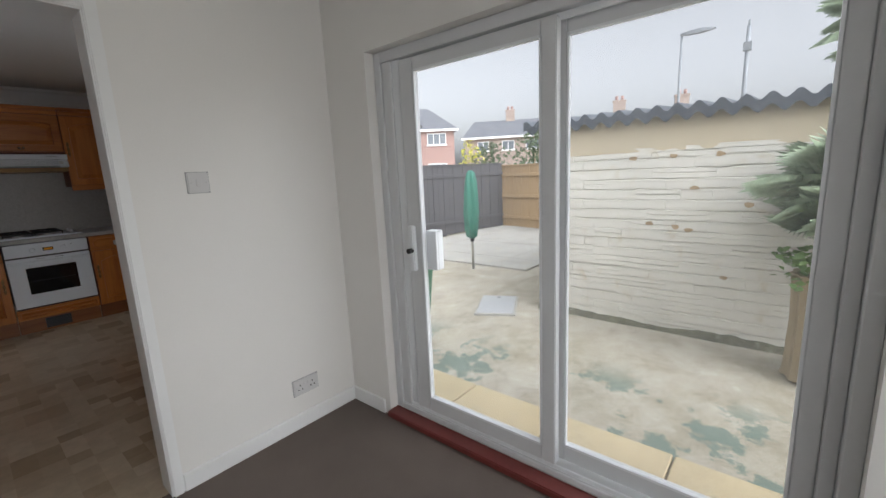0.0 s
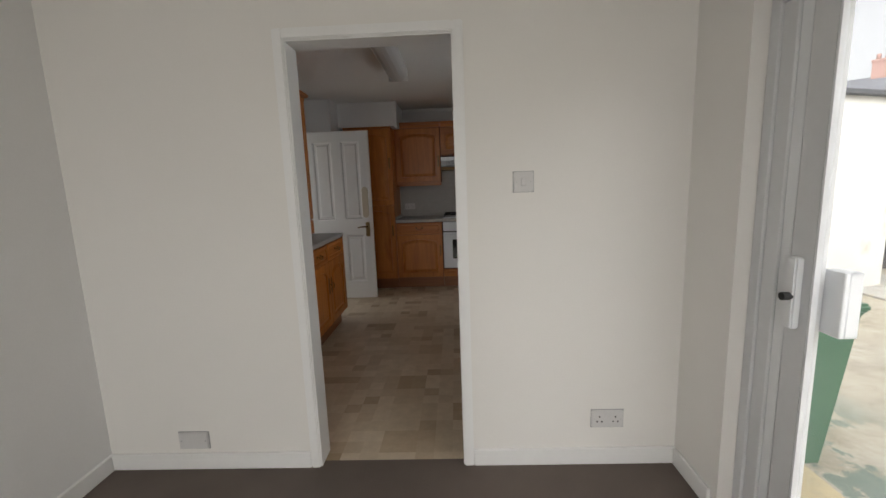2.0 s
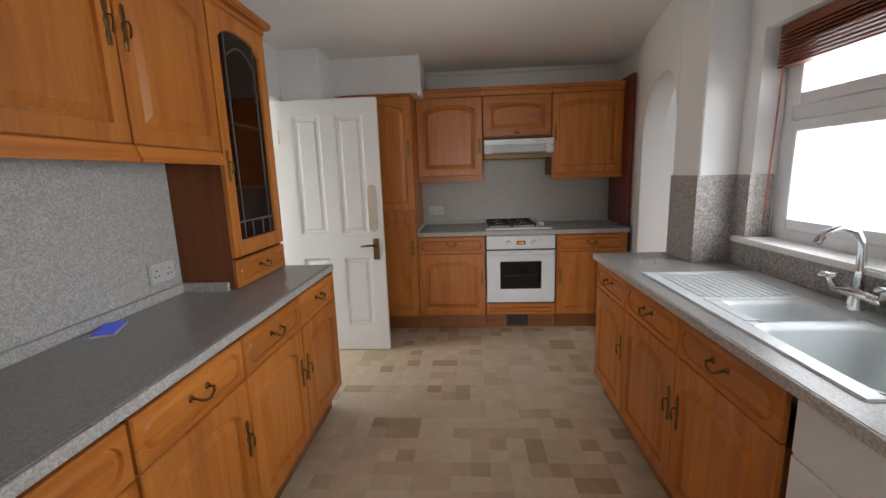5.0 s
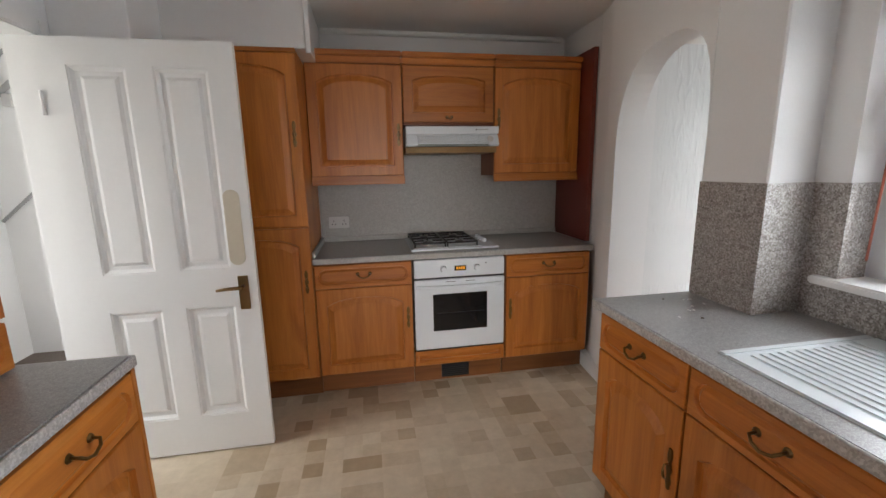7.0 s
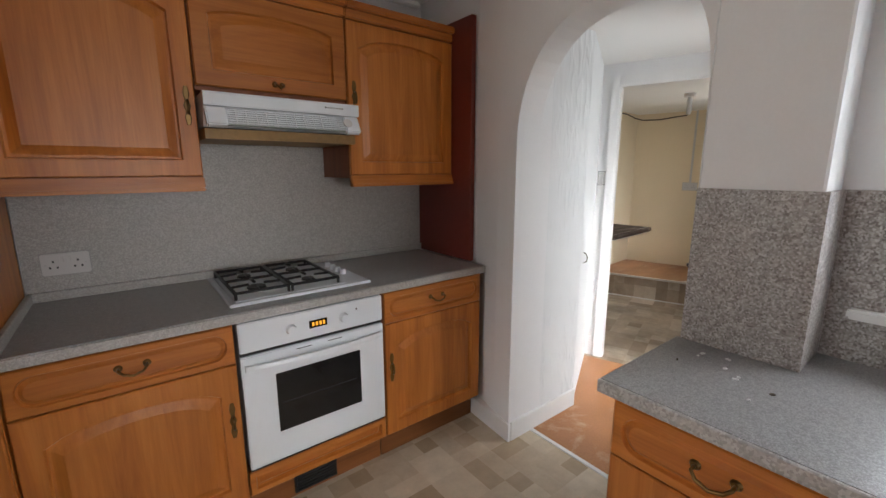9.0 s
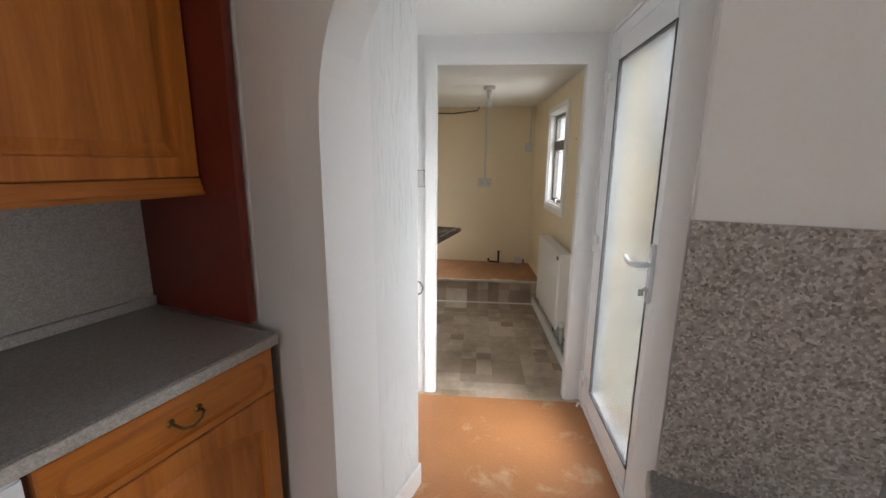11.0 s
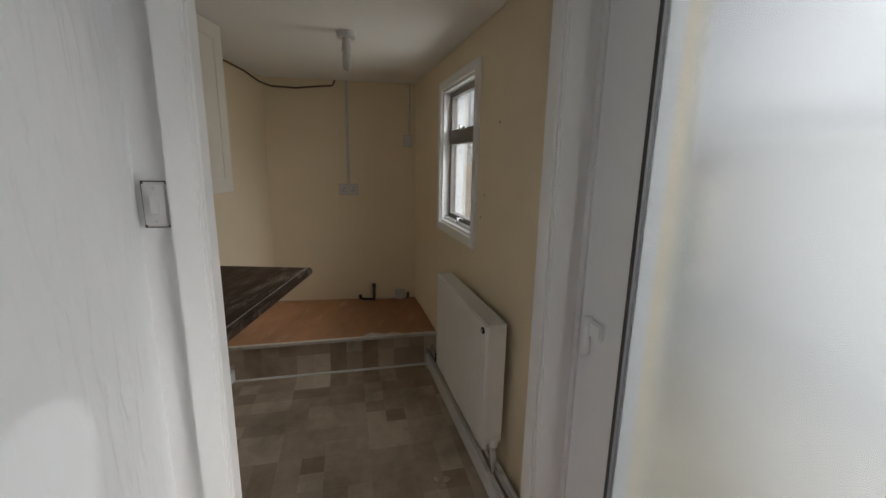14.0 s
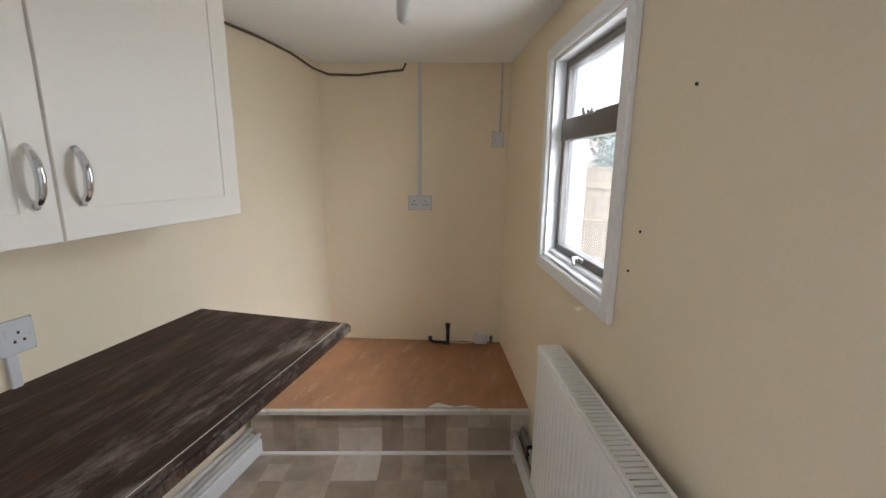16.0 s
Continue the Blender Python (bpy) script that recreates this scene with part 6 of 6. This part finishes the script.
def fence(name, label, a, b, h, mat, board, rails, rail_side=1):
    """Posts, boards and rails from a to b."""
    d = Vector((b[0] - a[0], b[1] - a[1], 0))
    L = d.length
    e = thing(name, label, "fence", pose(a[0], a[1], G, 0, 0, math.degrees(math.atan2(d.y, d.x))))
    bme = mesh_of("board", solid((0.002, -0.008, 0.02, board - 0.002, 0.008, h), bevel=0.002), mat)
    for k in range(int(L / board)):
        o = new("board", bme)
        o.parent = e
        o.matrix_basis = pose(k * board, 0.004 * (k % 2), random.uniform(-0.006, 0.006))
    pme = mesh_of("post", solid((-0.045, -0.045, -0.1, 0.045, 0.045, h + 0.03), bevel=0.004), mat)
    for k in range(int(L / 1.8) + 1):
        o = new("post", pme)
        o.parent = e
        o.matrix_basis = pose(min(k * 1.8, L), 0.05, 0)
    for z in rails:
        part("rail", solid((0, 0.012 * rail_side - 0.02, z - 0.04, L, 0.012 * rail_side + 0.02, z + 0.04), bevel=0.004), mat, e, m=pose(0, -0.03 * rail_side, 0))
    part("capping", solid((0, -0.03, h, L, 0.03, h + 0.025), bevel=0.004), mat, e)
    return e


fence("dark_fence", "tall dark-stained close-board fence", (5.62, 6.62), (9.32, 5.94), 1.58, FENCE_DARK, 0.15, (0.3, 1.35))
fence("pale_fence", "new pale close-board fence with three rails", (9.32, 5.94), (8.55, 1.7), 1.52, FENCE_PALE, 0.125, (0.25, 0.78, 1.3), 1)


def rotary_dryer():
    e = thing("rotary_dryer", "closed rotary clothes dryer in a green cover", "clothes dryer", pose(5.05, 3.82, G))
    part("pole", tube([(0, 0, 0), (0, 0, 1.4)], 0.02, 10), STEEL, e)
    prof = [(0.47, 0.035), (0.5, 0.07), (0.62, 0.09), (0.85, 0.1), (1.1, 0.088), (1.3, 0.075), (1.42, 0.05), (1.45, 0.02)]
    bm = loops_mesh([[(r * (1 + 0.22 * math.cos(5 * a + z * 3)) * math.cos(a), r * (1 + 0.22 * math.cos(5 * a + z * 3)) * math.sin(a), z) for a in [math.tau * j / 40 for j in range(40)]] for z, r in prof])
    for f in bm.faces:
        f.smooth = True
    part("cover", bm, GREEN_CLOTH, e)
    part("collar", disc(0.03, 0.06, 14, pose(0, 0, 0.45)), IRON, e)


rotary_dryer()


def wheelie_bin():
    e = thing("wheelie_bin", "green wheelie bin standing by the house wall", "bin", pose(2.17, 2.50, G))
    part("body", loops_mesh([[(sx * a, sy * b, z) for sx, sy in ((-1, -1), (1, -1), (1, 1), (-1, 1))] for z, a, b in ((0.03, 0.17, 0.2), (0.8, 0.225, 0.26), (0.82, 0.235, 0.27))]), GREEN_BIN, e)
    part("lid", solid((-0.25, -0.285, 0.822, 0.25, 0.285, 0.86), (-0.2, -0.23, 0.855, 0.2, 0.23, 0.885), bevel=0.012, seg=2), GREEN_BIN, e)
    part("lid_handle", tube([(0.245, -0.2, 0.83), (0.29, -0.18, 0.83), (0.29, 0.18, 0.83), (0.245, 0.2, 0.83)], 0.014), GREEN_BIN, e)
    for y in (-0.2, 0.2):
        part("wheel", disc(0.09, 0.05, 20, pose(-0.16, y, 0.09, 90)), IRON, e)


wheelie_bin()


def frond(length, blades, droop, width=0.007):
    """A fan leaf on a stalk along +x: narrow folded blades spread from one point."""
    bm = bmesh.new()
    stalk = length * 0.5
    tube([(0, 0, 0), (stalk * 0.5, 0, stalk * 0.22), (stalk, 0, stalk * 0.3)], [0.008, 0.006, 0.004], 5, bm)
    c = Vector((stalk, 0, stalk * 0.3))
    for k in range(blades):
        a = radians(-115 + 230 * k / (blades - 1))
        L = length * 0.55 * (1 - 0.25 * abs(a) / 2) * random.uniform(0.85, 1.1)
        d = Vector((math.cos(a), math.sin(a), 0.15))
        s = Vector((-math.sin(a), math.cos(a), 0))
        mid, tip = c + d * L * 0.55 + Vector((0, 0, 0.02)), c + d * L + Vector((0, 0, -droop * L))
        vs = [bm.verts.new(p) for p in (c, mid + s * width, tip, mid - s * width)]
        bm.faces.new(vs[:3])
        bm.faces.new((vs[0], vs[2], vs[3]))
    return bm


def planter():
    random.seed(11)
    e = thing("tree_stump_planter", "pale weathered stump-shaped planter on the concrete", "planter", pose(3.66, 0.02, G))
    bm = loops_mesh([[(r * (1 + 0.05 * math.cos(11 * a)) * math.cos(a), r * (1 + 0.05 * math.cos(11 * a)) * math.sin(a), z) for a in [math.tau * j / 44 for j in range(44)]] for z, r in ((0, 0.2), (0.05, 0.19), (0.4, 0.18), (0.66, 0.19), (0.70, 0.2), (0.70, 0.165), (0.62, 0.155))])
    part("pot", bm, BARK, e)
    pl = thing("fan_palm", "spiky grey-green fan palm growing in the planter", "plant", pose(3.66, 0.02, G + 0.6))
    part("trunk", tube([(0, 0, 0), (0.02, 0.01, 0.3), (0.0, 0.0, 0.55)], [0.06, 0.05, 0.045], 9), BARK, pl)
    shapes = [mesh_of("leaf", frond(random.uniform(0.34, 0.54), 27, random.uniform(0.05, 0.35), 0.006), LEAF) for _ in range(6)]
    for k in range(56):
        o = new("leaf", shapes[k % 6])
        o.parent = pl
        o.matrix_basis = pose(0, 0, 0.18 + 0.5 * k / 56, random.uniform(-35, 35), -random.uniform(-20, 72) * 0.8 - 5, 137.5 * k)
    iv = thing("ivy", "leafy ivy trailing over the rim of the planter", "plant", pose(3.66, 0.02, G + 0.68))
    bm = bmesh.new()
    for k in range(240):
        a, r = random.random() * math.tau, random.uniform(0.05, 0.30)
        p = Vector((r * math.cos(a), r * math.sin(a), random.uniform(-0.02, 0.16) - 0.25 * max(0, r - 0.22)))
        q = Euler((random.uniform(-0.8, 0.8), random.uniform(-0.8, 0.8), random.random() * 6.3)).to_matrix()
        s = random.uniform(0.03, 0.055)
        bm.faces.new([bm.verts.new(p + q @ Vector(v) * s) for v in ((0, -0.6, 0), (0.55, -0.1, 0.1), (0.3, 0.5, 0), (0, 0.9, 0), (-0.3, 0.5, 0), (-0.55, -0.1, 0.1))])
    part("leaves", bm, LEAF_LIGHT, iv)["kind"] = "stuff"
    tp = thing("tall_palm", "tall palm with thin arching leaves behind the garage", "tree", pose(7.75, -0.5, G))
    part("trunk", tube([(0, 0, 0), (0.02, 0, 1.2), (0, 0.0, 2.8)], [0.09, 0.07, 0.06], 10), BARK, tp)
    for k in range(16):
        o = new("leaf", shapes[k % 6])
        o.parent = tp
        o.matrix_basis = pose(0, 0, 2.7 + 0.12 * (k % 4), 0, -random.uniform(-20, 60), 137.5 * k) @ Matrix.Scale(1.75, 4)


planter()


def shrub(name, label, m, r, h, mat, n):
    e = thing(name, label, "shrub", m)
    part("stem", tube([(0, 0, 0), (0.03, 0.02, h * 0.4), (0, 0, h * 0.75)], [0.05, 0.04, 0.015], 7), BARK, e)
    bm = bmesh.new()
    for k in range(n):
        a, u = random.random() * math.tau, random.random()
        rr = r * math.sqrt(random.random()) * (0.65 + 0.5 * math.sin(3 * a + 5 * u))
        p = Vector((rr * math.cos(a), rr * math.sin(a), h * (0.15 + 0.85 * u) * (1 - 0.25 * (rr / r) ** 2)))
        q = Euler((random.random() * 6, random.random() * 6, random.random() * 6)).to_matrix()
        s = random.uniform(0.05, 0.11) * (0.6 + 0.4 * r)
        bm.faces.new([bm.verts.new(p + q @ Vector(v) * s) for v in ((0, -0.8, 0), (0.45, 0, 0.1), (0, 0.9, 0), (-0.45, 0, 0.1))])
    part("leaves", bm, mat, e)["kind"] = "stuff"


random.seed(7)
shrub("yellow_shrub", "bright yellow-green shrub showing over the fence", pose(11.6, 8.6, G), 0.5, 2.5, LEAF_YELLOW, 500)
shrub("hedge_bush", "dark green bush behind the pale fence", pose(13.5, 7.2, G), 1.0, 2.7, LEAF_DARK, 900)
shrub("hedge_bush", "brownish bush behind the fences", pose(14.0, 9.4, G), 1.3, 2.5, LEAF_DARK, 900)
shrub("hedge_bush", "dark green bush behind the pale fence", pose(14.5, 4.6, G), 1.4, 2.9, LEAF_DARK, 1000)


# ---- houses and street beyond ----
def house(name, label, m, w, d, eave, ridge, wall_mat, chimneys, wins, hip=0.0):
    """A two-storey house: local x along the front, front at y = 0 facing -y."""
    e = thing(name, label, "house", m)
    part("wall", solid((0, 0, 0, w, d, eave)), wall_mat, e)
    bm = bmesh.new()
    o = 0.35
    base = [bm.verts.new(p) for p in ((-o, -o, eave), (w + o, -o, eave), (w + o, d + o, eave), (-o, d + o, eave))]
    r0, r1 = bm.verts.new((hip, d / 2, ridge)), bm.verts.new((w - hip, d / 2, ridge))
    for f in ((base[0], base[1], r1, r0), (base[2], base[3], r0, r1), (base[1], base[2], r1), (base[3], base[0], r0), base[::-1]):
        bm.faces.new(f)
    bmesh.ops.recalc_face_normals(bm, faces=bm.faces[:])
    roof = part("roof", bm, TILE_ROOF, e)
    part("gutter", solid((-o, -o - 0.06, eave - 0.16, w + o, -o + 0.02, eave + 0.02)), TRIM, e)
    for x in chimneys:
        c = part("chimney", solid((x - 0.45, d / 2 - 0.3, ridge - 0.8, x + 0.45, d / 2 + 0.3, ridge + 0.95), (x - 0.5, d / 2 - 0.35, ridge + 0.85, x + 0.5, d / 2 + 0.35, ridge + 1.0)), wall_mat, e)
        for dx in (-0.2, 0.2):
            part("pot", tube([(x + dx, d / 2, ridge + 1.0), (x + dx, d / 2, ridge + 1.35)], 0.12, 10), HOUSE_BRICK, c)
    for x, z, ww, hh in wins:
        f = part("window", solid((x, -0.06, z, x + ww, 0.02, z + hh)), TRIM, e)
        n = max(1, round(ww / 0.6))
        for k in range(n):
            part("pane", solid((x + 0.06 + (ww - 0.06) * k / n, -0.09, z + 0.07, x + (ww - 0.06) * (k + 1) / n, -0.05, z + hh - 0.07)), PANE_DARK, f)
        part("sill", solid((x - 0.08, -0.14, z - 0.08, x + ww + 0.08, 0.0, z)), TRIM, f)
    return e


def facing(ax, ay, bx, by):
    return pose(ax, ay, G, 0, 0, math.degrees(math.atan2(by - ay, bx - ax)))


house("brick_house", "red brick house with slate-grey hipped roof", facing(22.4, 29.4, 28.75, 22.7), 9.2, 7.0, 5.0, 7.2, HOUSE_BRICK, (4.2,), ((4.2, 3.75, 1.1, 0.95), (6.9, 3.75, 1.6, 0.95), (4.2, 1.0, 1.2, 1.2), (6.9, 1.0, 1.6, 1.2)), hip=2.0)
house("pale_house", "pale brick house with dark tiled roof", facing(34.2, 25.6, 38.6, 18.0), 8.8, 7.0, 4.6, 6.5, HOUSE_PALE, (4.4,), ((3.6, 3.3, 1.2, 0.9), (5.9, 3.3, 1.5, 0.9), (1.2, 3.3, 1.1, 0.9), (5.9, 0.8, 1.5, 1.2)), hip=0.6)
house("terrace_house", "low terrace of houses with a dark ridge and chimneys", facing(31.0, 13.0, 34.0, 3.6), 9.9, 7.0, 3.9, 5.3, HOUSE_PALE, (3.0, 7.3), ((2.0, 2.6, 1.2, 0.9), (6.0, 2.6, 1.4, 0.9)), hip=0.3)

sl = thing("street_lamp", "tall grey street lamp with a long head", "street lamp", pose(29.65, 6.0, G))
part("column", tube([(0, 0, 0), (0, 0, 5.0), (0, 0, 8.75)], [0.11, 0.08, 0.06], 10), POLE, sl)
part("head", loops_mesh([[(dx, y, 8.75 + dz) for dx, dz in ((-0.12 * k, -0.06 * k), (0.12 * k, -0.06 * k), (0.1 * k, 0.1 * k), (-0.1 * k, 0.1 * k))] for y, k in ((0.1, 0.6), (-0.3, 1.2), (-1.0, 1.5), (-1.7, 0.5))]), POLE, sl)
tp_ = thing("telegraph_pole", "grey telegraph pole with a small box at the top", "pole", pose(30.1, 2.8, G))
part("shaft", tube([(0, 0, 0), (0, 0, 8.6)], [0.14, 0.10], 10), POLE, tp_)
part("cap_box", solid((-0.15, -0.2, 7.3, 0.15, 0.2, 7.75), (-0.05, -0.05, 7.7, 0.05, 0.05, 8.9)), POLE, tp_)
